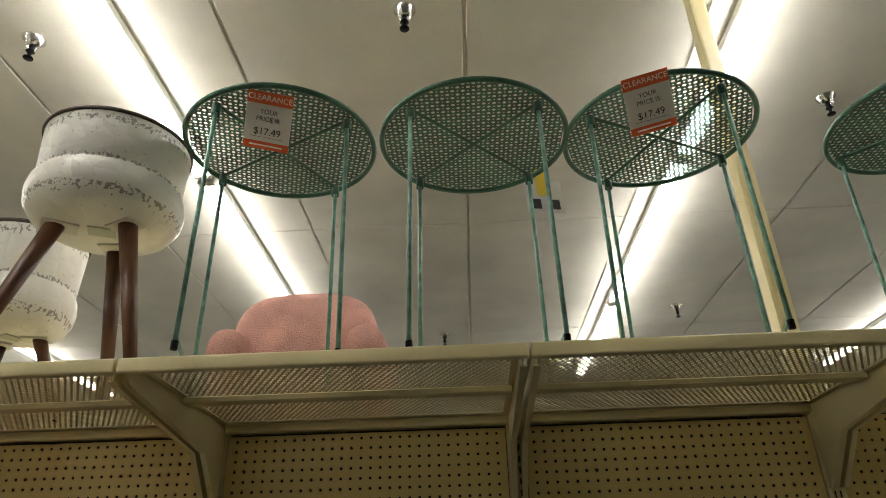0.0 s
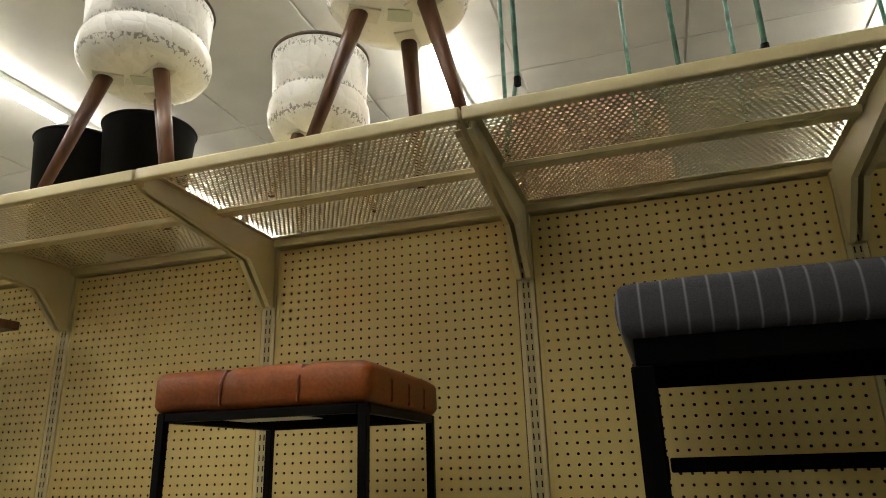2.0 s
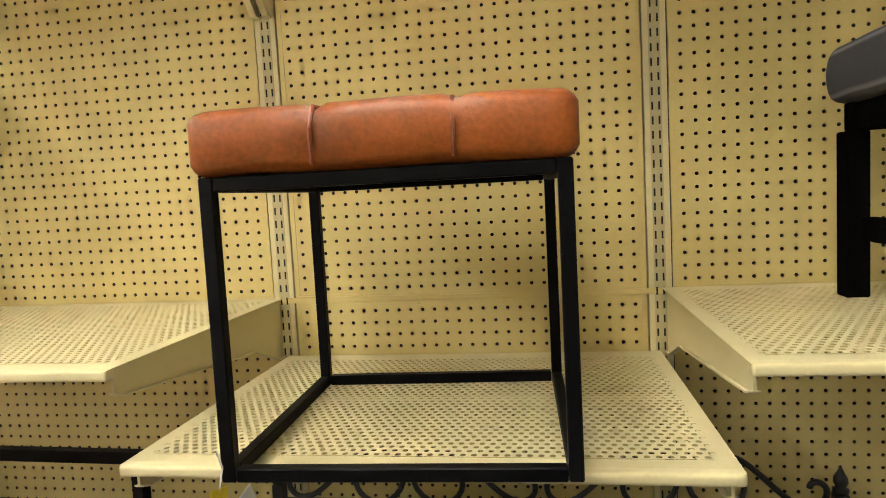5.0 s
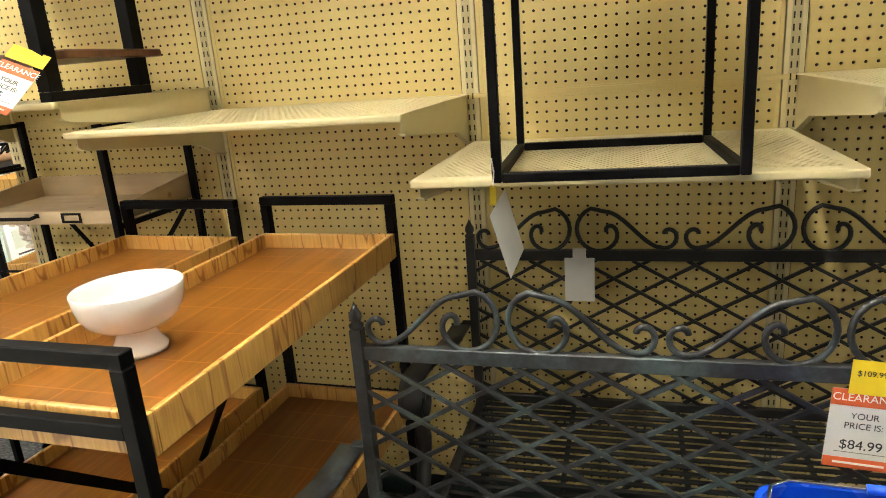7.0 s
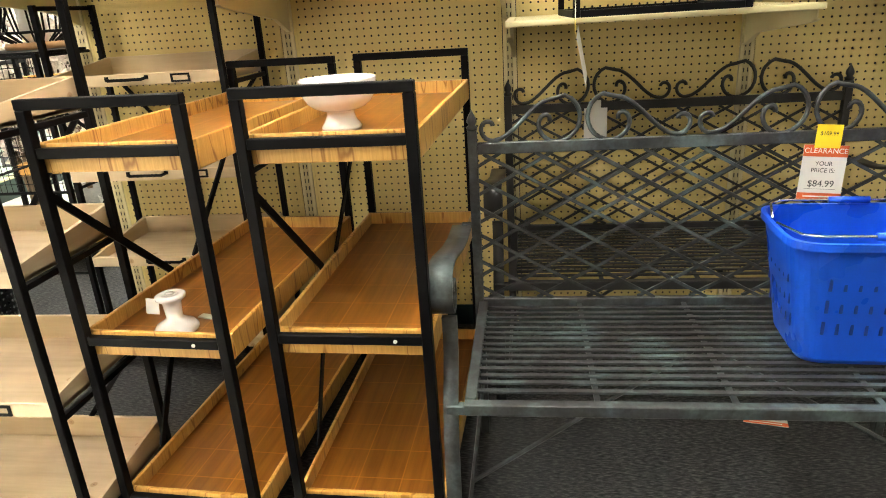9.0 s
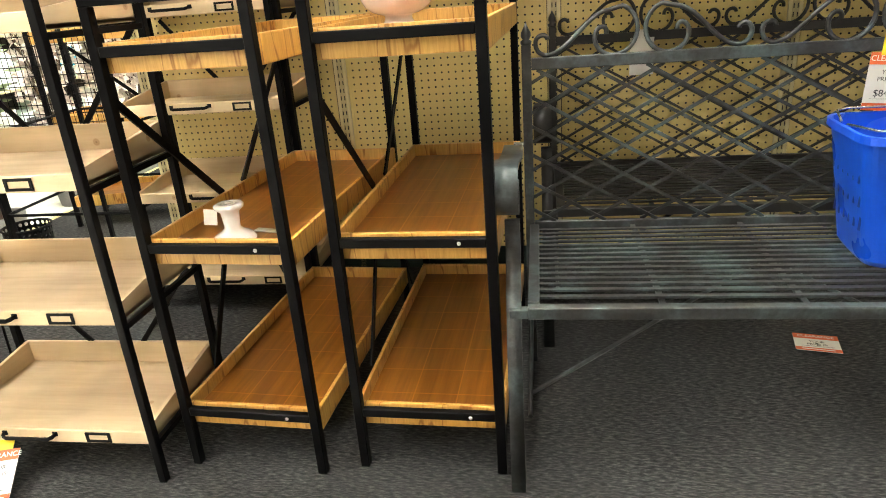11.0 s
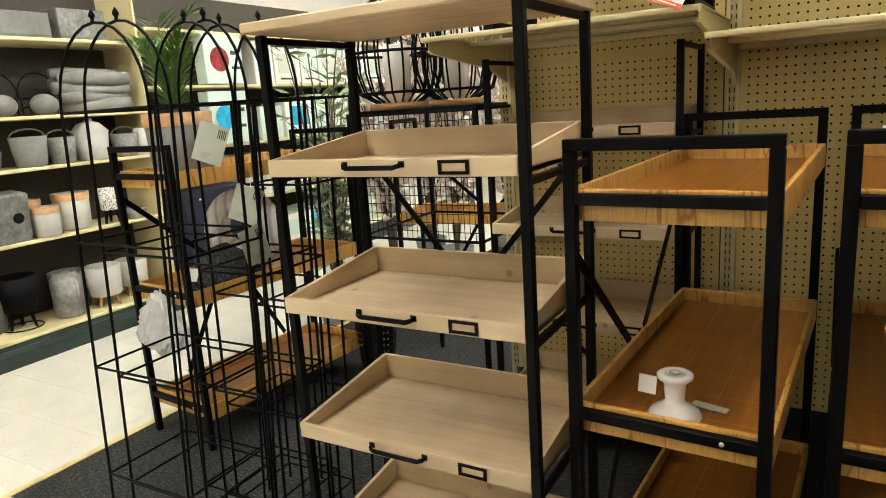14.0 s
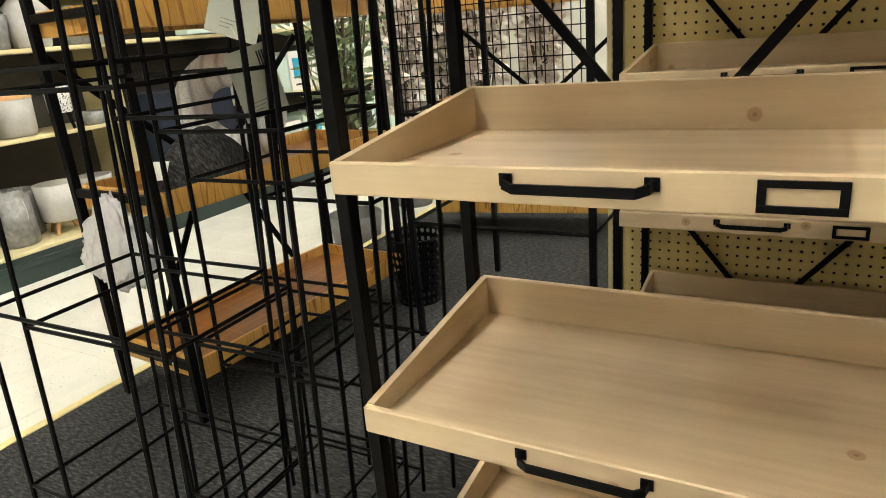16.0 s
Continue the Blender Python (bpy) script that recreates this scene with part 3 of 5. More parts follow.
mt = mesh_table(pose(-0.490, 1.622, TOP, 0, 0, 16), "green perforated metal side table with a clearance card")
copy_thing(mt, pose(0.070, 1.64, TOP, 0, 0, 0))
tagged(copy_thing(mt, pose(0.607, 1.65, TOP, 0, 0, -18)), "green perforated metal side table with a clearance card")
copy_thing(mt, pose(1.38, 1.64, TOP, 0, 0, 2))


def price_card(m, price, w=0.118, h=0.155, label="white and orange clearance price card"):
    """A card that stands in the xz plane and faces -y; origin at its middle."""
    c = thing("price_card", label, "price card", m, "clearance cards")
    part("card", B(-w / 2, w / 2, -0.0006, 0.0006, -h / 2, h / 2), PAPER, c)
    part("top_band", B(-w / 2, w / 2, -0.0016, -0.0008, h / 2 - 0.032, h / 2), ORANGE, c, "orange band")
    part("bottom_band", B(-w / 2, w / 2, -0.0016, -0.0008, -h / 2, -h / 2 + 0.02), ORANGE, c, "orange band")
    f = pose(0, 0, 0, 90)
    words("CLEARANCE", 0.0205, WHITE_INK, c, pose(0, -0.002, h / 2 - 0.016) @ f)
    words("YOUR", 0.017, INK, c, pose(0, -0.0012, h / 2 - 0.052) @ f)
    words("PRICE IS:", 0.017, INK, c, pose(0, -0.0012, h / 2 - 0.071) @ f)
    words(price, 0.026, INK, c, pose(0, -0.0012, -h / 2 + 0.046) @ f)
    part("rule", B(-w * 0.36, w * 0.36, -0.0014, -0.0008, -h / 2 + 0.031, -h / 2 + 0.0318), INK, c)
    part("small_print", B(-w * 0.36, w * 0.36, -0.0022, -0.0017, -h / 2 + 0.008, -h / 2 + 0.012), WHITE_INK, c)
    return c


price_card(pose(-0.470, 1.425, 3.055, 46, 0, 0) @ pose(0, 0, 0, 0, 14, 0), "$17.49", 0.120, 0.15)
price_card(pose(0.520, 1.425, 3.055, 46, 0, 0) @ pose(0, 0, 0, 0, -14, 0), "$17.49", 0.120, 0.15)
back_tag = thing("price_tag", "white tag with a yellow label and small drawings", "tag", pose(0.29, 1.86, 3.06, -10, 0, 10))
part("card", B(-0.06, 0.06, -0.0006, 0.0006, -0.075, 0.06), PAPER, back_tag)
part("label", B(-0.022, 0.026, -0.0016, -0.0008, -0.005, 0.115), YELLOW, back_tag, "yellow label")
for sx in (-0.03, 0.03):
    part("drawing", B(sx - 0.016, sx + 0.016, -0.0016, -0.0008, -0.06, -0.02), INK, back_tag)


def planter(m, label):
    p = thing("legged_planter", label, "planter", m, "enamel planters")
    prof = [(0, 0.37), (0.13, 0.37), (0.165, 0.378), (0.20, 0.40), (0.222, 0.44), (0.227, 0.48), (0.222, 0.52), (0.210, 0.545), (0.207, 0.556), (0.210, 0.56), (0.214, 0.66), (0.218, 0.745)]
    prof = [(r * 0.91, 0.4235 + (z - 0.37) * 0.748) for r, z in prof]
    part("bowl", L(prof, 48), ENAMEL, p, "white embossed bowl with worn edges", True)
    part("inside", L([(0.194, 0.703), (0.182, 0.53), (0, 0.51)], 40), ENAMEL_IN, p, "", True)
    ring = [(0.199 * math.cos(a), 0.199 * math.sin(a), 0.705) for a in np.linspace(0, 2 * math.pi, 56, endpoint=False)]
    part("rim", T(ring, 0.006, 8, True), RUST, p, "dark worn rim", True)
    for a in (215, 335, 95):
        c, s = math.cos(radians(a)), math.sin(radians(a))
        part("leg", T([(0.11 * c, 0.11 * s, 0.4235), (0.235 * c, 0.235 * s, 0.0)], [0.025, 0.015], 14), WALNUT, p, "tapered brown wooden leg", True)
        part("leg_plate", B(-0.045, 0.045, -0.03, 0.03, 0.4175, 0.423, m=pose(0.10 * c, 0.10 * s, 0, 0, 0, a)), ENAMEL_IN, p)
    part("sticker", B(-0.035, 0.035, -0.03, 0.02, 0.4195, 0.423, m=pose(0.01, -0.01, 0, 0, 0, 25)), GREY_PAPER, p, "printed sticker")
    return p


pl = planter(pose(-0.975, 1.625, TOP), "white enamel planter on three brown wooden legs")
pl2 = copy_thing(pl, pose(-1.385, 1.93, TOP, 0, 0, 40) @ Matrix.Scale(0.83, 4))
tagged(pl2, "smaller deep white enamel planter on short brown wooden legs")
for c in pl2.children:
    if c.name.startswith("leg") and not c.name.startswith("leg_plate"):
        c.matrix_basis = Matrix.Diagonal((1, 1, 0.708, 1))
    else:
        c.matrix_basis = Matrix.Translation((0, 0, -0.2866)) @ Matrix.Diagonal((1, 1, 1.385, 1))
copy_thing(pl, pose(-1.87, 1.64, TOP, 0, 0, 5))


def black_pot(m):
    p = thing("black_drum", "open black metal drum on the top shelf", "drum", m, "black drums")
    part("rim", T([(0.1665 * math.cos(a), 0.1665 * math.sin(a), 0.466) for a in np.linspace(0, 2 * math.pi, 48, endpoint=False)], 0.0055, 6, True), BLACK, p, "rolled rim", True)
    part("body", L([(0.126, 0.004), (0.13, 0), (0.165, 0.46), (0.17, 0.465), (0.165, 0.47), (0.161, 0.465), (0.126, 0.004)], 36), BLACK, p, "", True)
    return p


bp = black_pot(pose(-2.14, 1.98, TOP))
copy_thing(bp, pose(-2.47, 1.98, TOP))

def padded(poly, y0, y1, puff, rings=5):
    """An upholstered slab: an outline in xz, rounded towards its front and back."""
    bm = bmesh.new()
    cx, cz = sum(p[0] for p in poly) / len(poly), sum(p[1] for p in poly) / len(poly)
    loops = []
    for k in range(rings + 1):
        u = -1 + 2 * k / rings
        shrink = 1 - puff * (1 - math.sqrt(max(0.0, 1 - u * u * 0.98)))
        y = (y0 + y1) / 2 + u * (y1 - y0) / 2
        loops.append([bm.verts.new((cx + (x - cx) * shrink, y, cz + (z - cz) * shrink)) for x, z in poly])
    n = len(poly)
    for p, q in zip(loops, loops[1:]):
        for k in range(n):
            bm.faces.new((p[k], p[(k + 1) % n], q[(k + 1) % n], q[k]))
    bm.faces.new(loops[0])
    bm.faces.new(loops[-1][::-1])
    bmesh.ops.recalc_face_normals(bm, faces=bm.faces)
    return bm


def rounded(w, h, e, n=44):
    """A soft-cornered outline of half width w and half height h."""
    out = []
    for k in range(n):
        a = 2 * math.pi * k / n
        c, q = math.cos(a), math.sin(a)
        out.append((w * math.copysign(abs(c) ** e, c), h * math.copysign(abs(q) ** e, q)))
    return out


chair = thing("armchair", "pink boucle armchair with a rounded back and rolled arms", "armchair", pose(-0.575, 2.30, TOP))
part("backrest", padded([(x, 0.30 + z) for x, z in rounded(0.275, 0.25, 0.62)], 0.02, 0.17, 0.22), PINK, chair, "pink boucle back", True)
for sx in (-1, 1):
    part("armrest", padded([(sx * 0.245 + x, 0.29 + z) for x, z in rounded(0.072, 0.085, 0.9, 28)], -0.06, 0.40, 0.10), PINK, chair, "rolled arm", True)
    part("arm_panel", padded([(sx * 0.255 + x, 0.15 + z) for x, z in rounded(0.055, 0.10, 0.4, 28)], -0.04, 0.38, 0.06), PINK, chair, "", True)
part("seat", padded([(x, 0.15 + z) for x, z in rounded(0.195, 0.085, 0.4)], -0.02, 0.40, 0.08), PINK, chair, "", True)
for sx in (-0.22, 0.22):
    for sy in (0.02, 0.33):
        part("leg", T([(sx, sy, 0.07), (sx * 1.08, sy, 0)], [0.02, 0.012], 10), WALNUT, chair, "", True)

# ---- leather stool and pinstripe bench ----
def cushion(w, d, h, puff, segs, seed, cell=0.02):
    """A padded block, its sides bulging and its top crowned; segs: tufted seams along x at these places."""
    bm = bmesh.new()
    bmesh.ops.create_cube(bm, size=1.0)
    for v in bm.verts:
        v.co = Vector((v.co.x * w, v.co.y * d, (v.co.z + 0.5) * h))
    bmesh.ops.bevel(bm, geom=list(bm.edges), offset=min(h * 0.19, 0.03), segments=3, affect="EDGES", profile=0.5)
    bmesh.ops.subdivide_edges(bm, edges=[e for e in bm.edges if e.calc_length() > 0.06], cuts=24, use_grid_fill=True)
    for v in bm.verts:
        x, y = v.co.x / (w / 2), v.co.y / (d / 2)
        c = max(0, (1 - x ** 4)) * max(0, (1 - y ** 4))
        if v.co.z > h * 0.5:
            v.co.z += puff * c
        zz = math.sin(math.pi * min(1, max(0, v.co.z / h)))
        v.co.x += math.copysign(0.008 * zz * abs(x) ** 6, x)
        v.co.y += math.copysign(0.010 * zz * abs(y) ** 6, y)
        for s in segs:
            g = math.exp(-((v.co.x - s) / 0.007) ** 2) * 0.007
            if v.co.z > 0.02:
                if abs(y) > 0.85:
                    v.co.y -= math.copysign(g, y)
                v.co.z -= g if v.co.z > h * 0.6 else 0
        q = noise.noise(v.co * 9 + Vector((seed, 0, 0))) * 0.003
        v.co += Vector((0, 0, q))
    return bm


LS_X, LS_Y, LS_Z = -1.229, 1.645, 1.35
w, d = 0.504, 0.494
stool = thing("leather_stool", "tan leather stool on a black metal cube frame", "stool", pose(LS_X, LS_Y, LS_Z, 0, 0, 2.4))
seat = part("seat", cushion(w + 0.006, d + 0.006, 0.088, 0.012, (-0.086, 0.1), 1), LEATHER, stool, "padded tan leather seat", True)
seat.matrix_basis = pose(0, 0, 0.425)
for s in (-0.086, 0.1):
    part("piping", T([(s, -d / 2 - 0.008, 0.434), (s, -d / 2 - 0.010, 0.48), (s, -d / 2 + 0.010, 0.511), (s, 0, 0.526), (s, d / 2 - 0.01, 0.511)], 0.003, 6), PIPING, seat).matrix_basis = pose(0, 0, -0.425)
for k in range(3):
    yy = -0.12 + 0.12 * k
    part("piping", T([(w / 2 + 0.008, yy, 0.434), (w / 2 + 0.009, yy, 0.48), (w / 2 - 0.012, yy, 0.511)], 0.003, 6), PIPING, seat).matrix_basis = pose(0, 0, -0.425)
ht, a = 0.010, 0.425
for sx in (-1, 1):
    for sy in (-1, 1):
        x, y = sx * (w / 2 - 0.012), sy * (d / 2 - 0.012)
        part("leg", B(x - ht, x + ht, y - ht, y + ht, 0, a, 0.002), BLACK, stool)
for z in (0.0, a - 0.02):
    for sy in (-1, 1):
        y = sy * (d / 2 - 0.012)
        part("rail", B(-w / 2 + 0.023, w / 2 - 0.023, y - ht, y + ht, z, z + 0.02, 0.002), BLACK, stool)
    for sx in (-1, 1):
        x = sx * (w / 2 - 0.012)
        part("rail", B(x - ht, x + ht, -d / 2 + 0.023, d / 2 - 0.023, z, z + 0.02, 0.002), BLACK, stool)
part("seat_board", B(-w / 2 + 0.023, w / 2 - 0.023, -d / 2 + 0.023, d / 2 - 0.023, a - 0.012, a - 0.002), BLACK_WOOD, stool)
part("sticker", B(-0.14, 0.06, -0.16, -0.05, a - 0.0145, a - 0.0125), PAPER, stool, "white printed sticker")


def hang_tag(m, label, w=0.12, h=0.15, fold=YELLOW):
    t = thing("hang_tag", label, "tag", m, "hang tags")
    part("string", T([(0, 0, 0.06), (0.012, 0, 0.03), (0, 0, 0.0)], 0.0015, 6), PAPER, t)
    part("stub", B(-0.02, 0.02, -0.0006, 0.0006, -0.035, 0.005, m=pose(0, 0, 0, 0, 12, 0)), fold, t, "folded yellow stub")
    part("card", B(-w / 2, w / 2, -0.0006, 0.0006, -0.035 - h, -0.034, m=pose(0, 0, 0, -10, -15, 0)), PAPER, t)
    return t


hang_tag(pose(-1.464, 1.372, LS_Z - 0.005, 0, 0, 84), "long white price tag with a yellow stub, tied to the stool")

bn = thing("upholstered_bench", "dark pinstriped bench on black wooden legs", "bench", pose(0.09, 1.71, 1.498))
BW, BD = 1.09, 0.52
s = part("seat", cushion(BW, BD, 0.108, 0.012, (), 5), PINSTRIPE, bn, "dark cloth seat with pale pinstripes", True)
s.matrix_basis = pose(0, 0, 0.372)
for sx in (-1, 1):
    for sy in (-1, 1):
        x, y = sx * (BW / 2 - 0.032), sy * (BD / 2 - 0.03)
        part("leg", B(x - 0.022, x + 0.022, y - 0.022, y + 0.022, 0, 0.318, 0.003), BLACK_WOOD, bn)
for sy in (-1, 1):
    y = sy * (BD / 2 - 0.03)
    part("apron", B(-BW / 2 + 0.02, BW / 2 - 0.02, y - 0.012, y + 0.012, 0.3185, 0.372, 0.003), BLACK_WOOD, bn)
for sx in (-1, 1):
    x = sx * (BW / 2 - 0.045)
    part("side_apron", B(x - 0.012, x + 0.012, -BD / 2 + 0.043, BD / 2 - 0.043, 0.3185, 0.371, 0.003), BLACK_WOOD, bn)
    part("stretcher", B(x - 0.012, x + 0.012, -BD / 2 + 0.058, BD / 2 - 0.058, 0.11, 0.155, 0.003), BLACK_WOOD, bn)
part("long_stretcher", B(-BW / 2 + 0.06, BW / 2 - 0.06, -0.02, 0.02, 0.12, 0.15, 0.003), BLACK_WOOD, bn)

# side table on the shelf next to the leather stool
et = thing("end_table", "end table with black frame and dark wooden shelves", "side table", pose(-2.94, 1.66, 1.575))
for sx in (-1, 1):
    for sy in (-1, 1):
        part("leg", B(sx * 0.31 - 0.02, sx * 0.31 + 0.02, sy * 0.17 - 0.022, sy * 0.17 + 0.022, 0.025, 0.57, 0.002), BLACK, et)
    part("foot_rail", B(sx * 0.31 - 0.02, sx * 0.31 + 0.02, -0.192, 0.192, 0.0, 0.0248, 0.002), BLACK, et)
part("lower_shelf", B(-0.36, 0.36, -0.147, 0.23, 0.105, 0.128, 0.004), WALNUT, et, "dark wooden shelf")
part("tabletop", B(-0.40, 0.40, -0.24, 0.24, 0.57, 0.602, 0.008, 2), WALNUT, et, "dark wooden top")
ct = price_card(pose(-2.66, 1.385, 1.62, -38, 0, 28) @ pose(0, 0, 0, 0, 30, 0), "$", 0.10, 0.14, "white price card with orange edge, hung from the end table")
part("yellow_top", B(-0.05, 0.05, -0.0018, 0.0, 0.079, 0.12), YELLOW, ct, "yellow label")

# ---- bamboo tray racks ----
RACK_W, RACK_D = 0.382, 0.99


def tray_rack(m, label):
    r = thing("tray_rack", label, "shelf unit", m, "bamboo tray racks")
    W, D, q = RACK_W, RACK_D, 0.0125
    for y in (0.0, D):
        for x in (0.0, W):
            part("post", B(x - q, x + q, y - q, y + q, 0, 1.243, 0.002), BLACK, r)
        part("top_bar", B(-q, W + q, y - q, y + q, 1.243, 1.267, 0.002), BLACK, r)
        for z in (1.145, 0.667, 0.178):
            part("cross_bar", B(q, W - q, y - q * 0.8, y + q * 0.8, z - 0.012, z + 0.012, 0.002), BLACK, r)
    for k, z in enumerate((1.164, 0.686, 0.197)):
        t = part("tray", B(-0.004, W + 0.004, 0.016, D - 0.016, z - 0.054, z - 0.041), BAMBOO, r, "shiny brown bamboo tray")
        for x0, x1, y0, y1 in ((-0.012, W + 0.012, 0.0135, 0.0265), (-0.012, W + 0.012, D - 0.0265, D - 0.0135)):
            part("rim", B(x0, x1, y0, y1, z - 0.068, z, 0.004, 2), RIM, t, "pale split-bamboo rim")
        for x in (-0.012, W):
            part("rim", B(x, x + 0.012, 0.027, D - 0.027, z - 0.068, z, 0.004, 2), RIM, t, "pale split-bamboo rim")
        if k:
            part("rivet", L([(0, 0.003), (0.0045, 0.0025), (0.005, 0)], 12), PAPER, t, "white cap", True).matrix_basis = pose(W * 0.80, -0.011, z - 0.019, 90)
    for (ya, za), (yb, zb) in (((0.013, 1.05), (0.43, 0.68)), ((D - 0.013, 1.05), (D - 0.43, 0.68)), ((0.43, 0.60), (0.20, 0.20)), ((D - 0.43, 0.60), (D - 0.20, 0.20))):
        part("brace", T([(-0.016, ya, za), (-0.016, yb, zb)], 0, flat=(0.003, 0.011, (1, 0, 0))), BLACK, r)
    return r


rk = tray_rack(pose(-2.229, 0.728, 0, 0, 0, -1.8), "black metal rack with three bamboo trays")
copy_thing(rk, pose(-2.724, 0.716, 0, 0, 0, -3.5))
copy_thing(rk, pose(-4.815, 1.118, 0, 0, 0, -5))

tagged(copy_thing(rk, pose(-4.66, 3.22, 0, 0, 0, -80)), "black metal rack with bamboo trays past the run's end")

bowl = thing("footed_bowl", "white ceramic footed bowl on a bamboo tray", "bowl", pose(-2.078, 1.005, 1.124) @ Matrix.Scale(0.72, 4))
part("bowl", L([(0, 0.012), (0.056, 0.01), (0.070, 0.0), (0.072, 0.012), (0.058, 0.03), (0.048, 0.055), (0.049, 0.066), (0.068, 0.070), (0.092, 0.080), (0.112, 0.096), (0.125, 0.118), (0.132, 0.145), (0.136, 0.176), (0.134, 0.179), (0.130, 0.176), (0.122, 0.135), (0.104, 0.105), (0.07, 0.088), (0, 0.082)], 48), CERAMIC, bowl, "", True)
part("price_sticker", B(0.02, 0.11, -0.075, -0.03, 0.012, 0.0135, m=pose(0, 0, 0, 0, 18, -15)), PAPER, bowl)
cs = thing("candle_stand", "white ceramic pedestal candle stand on a bamboo tray", "candle holder", pose(-2.532, 0.815, 0.646) @ Matrix.Scale(0.82, 4))
part("stand", L([(0, 0), (0.068, 0), (0.07, 0.008), (0.06, 0.022), (0.035, 0.036), (0.025, 0.048), (0.028, 0.085), (0.03, 0.1), (0.046, 0.112), (0.047, 0.122), (0.04, 0.126), (0.022, 0.126), (0.02, 0.12), (0, 0.12)], 40), CERAMIC, cs, "", True)
part("cup", L([(0.012, 0.1265), (0.016, 0.1265), (0.016, 0.1285), (0.012, 0.1285), (0.012, 0.1265)], 20), STEEL, cs, "grey metal cup")
part("price_tag", B(-0.10, -0.05, -0.02, -0.018, 0.05, 0.10, m=pose(0, 0, 0, -12, 0, -10)), PAPER, cs)
loose = thing("wrapper_scrap", "small clear wrapper scrap on the tray", "scrap", pose(-2.468, 0.885, 0.6455, 0, 0, -15))
part("scrap", B(-0.04, 0.04, -0.012, 0.012, 0, 0.004, 0.0015), GREY_PAPER, loose)

# ---- pine tray racks ----
def pine_tray(parent, W, z, y0, depth):
    t = part("tray", B(0, W, y0 + 0.012, y0 + depth - 0.012, z - 0.04, z - 0.03), PINE, parent, "whitewashed pine tray with small knots")
    part("front_board", B(0, W, y0, y0 + 0.0115, z - 0.042, z, 0.002), PINE_FRONT, t)
    part("back_board", B(0, W, y0 + depth - 0.0115, y0 + depth, z - 0.042, z + 0.045, 0.002), PINE_FRONT, t)
    poly = [(y0 + 0.012, z - 0.042), (y0 + depth - 0.012, z - 0.042), (y0 + depth - 0.012, z + 0.045), (y0 + 0.012, z)]
    for x in (0.0, W - 0.0115):
        part("side_board", prism(bmesh.new(), poly, "x", x, x + 0.0115), PINE_SIDE, t)
    h = part("handle", T([(0.242, y0 - 0.002, z - 0.014), (0.244, y0 - 0.014, z - 0.016), (0.256, y0 - 0.018, z - 0.020), (0.386, y0 - 0.018, z - 0.020), (0.398, y0 - 0.014, z - 0.016), (0.400, y0 - 0.002, z - 0.014)], 0, flat=(0.0055, 0.002, (0, 0, 1))), BLACK, t, "black bar handle")
    for x in (0.239, 0.395):
        part("handle_plate", B(x - 0.004, x + 0.011, y0 - 0.0025, y0 - 0.0003, z - 0.021, z - 0.007), BLACK, h)
    f = part("label_frame", B(0.492, 0.566, y0 - 0.0035, y0 - 0.0003, z - 0.013, z - 0.006), BLACK, t, "black label holder")
    part("frame_side", B(0.492, 0.566, y0 - 0.0035, y0 - 0.0003, z - 0.037, z - 0.030), BLACK, f)
    part("frame_side", B(0.492, 0.500, y0 - 0.0035, y0 - 0.0003, z - 0.0298, z - 0.0132), BLACK, f)
    part("frame_side", B(0.558, 0.566, y0 - 0.0035, y0 - 0.0003, z - 0.0298, z - 0.0132), BLACK, f)
    return t


def pine_rack(m, label, top):
    r = thing("pine_tray_rack", label, "shelf unit", m, "pine tray racks")
    W, D, q = 0.676, 0.42, 0.0112
    for x in (-0.014, W + 0.014):
        for y in (0.045 if x < 0 else 0.003, D - 0.02):
            part("post", B(x - q, x + q, y - q, y + q, 0, top, 0.002), BLACK, r)
        for z in (top - 0.012, 1.19, 0.84, 0.48, 0.12):
            part("side_bar", B(x - q * 0.7, x + q * 0.7, 0.058 if x < 0 else 0.016, D - 0.033, z - 0.008, z + 0.008, 0.0015), BLACK, r)
    for z0, z1 in ((0.86, 1.185), (0.14, 0.47)):
        for xa, xb in ((0.03, 0.30), (W - 0.03, W - 0.30)):
            part("back_brace", T([(xa, D - 0.004, z1), (xb, D - 0.004, z0)], 0, flat=(0.003, 0.008, (0, 1, 0))), BLACK, r)
    for z in (1.244, 0.888, 0.533, 0.166):
        pine_tray(r, W, z, 0.0, D)
    return r


pr = pine_rack(pose(-3.478, 0.631, 0), "tall black rack with four whitewashed pine trays", 1.545)
part("top_board", B(-0.03, 0.706, -0.01, 0.43, 1.546, 1.572, 0.004), PINE, pr, "pine top board")
pr2 = pine_rack(pose(-3.375, 1.675, 0), "black rack with pine trays against the pegboard", 1.50)

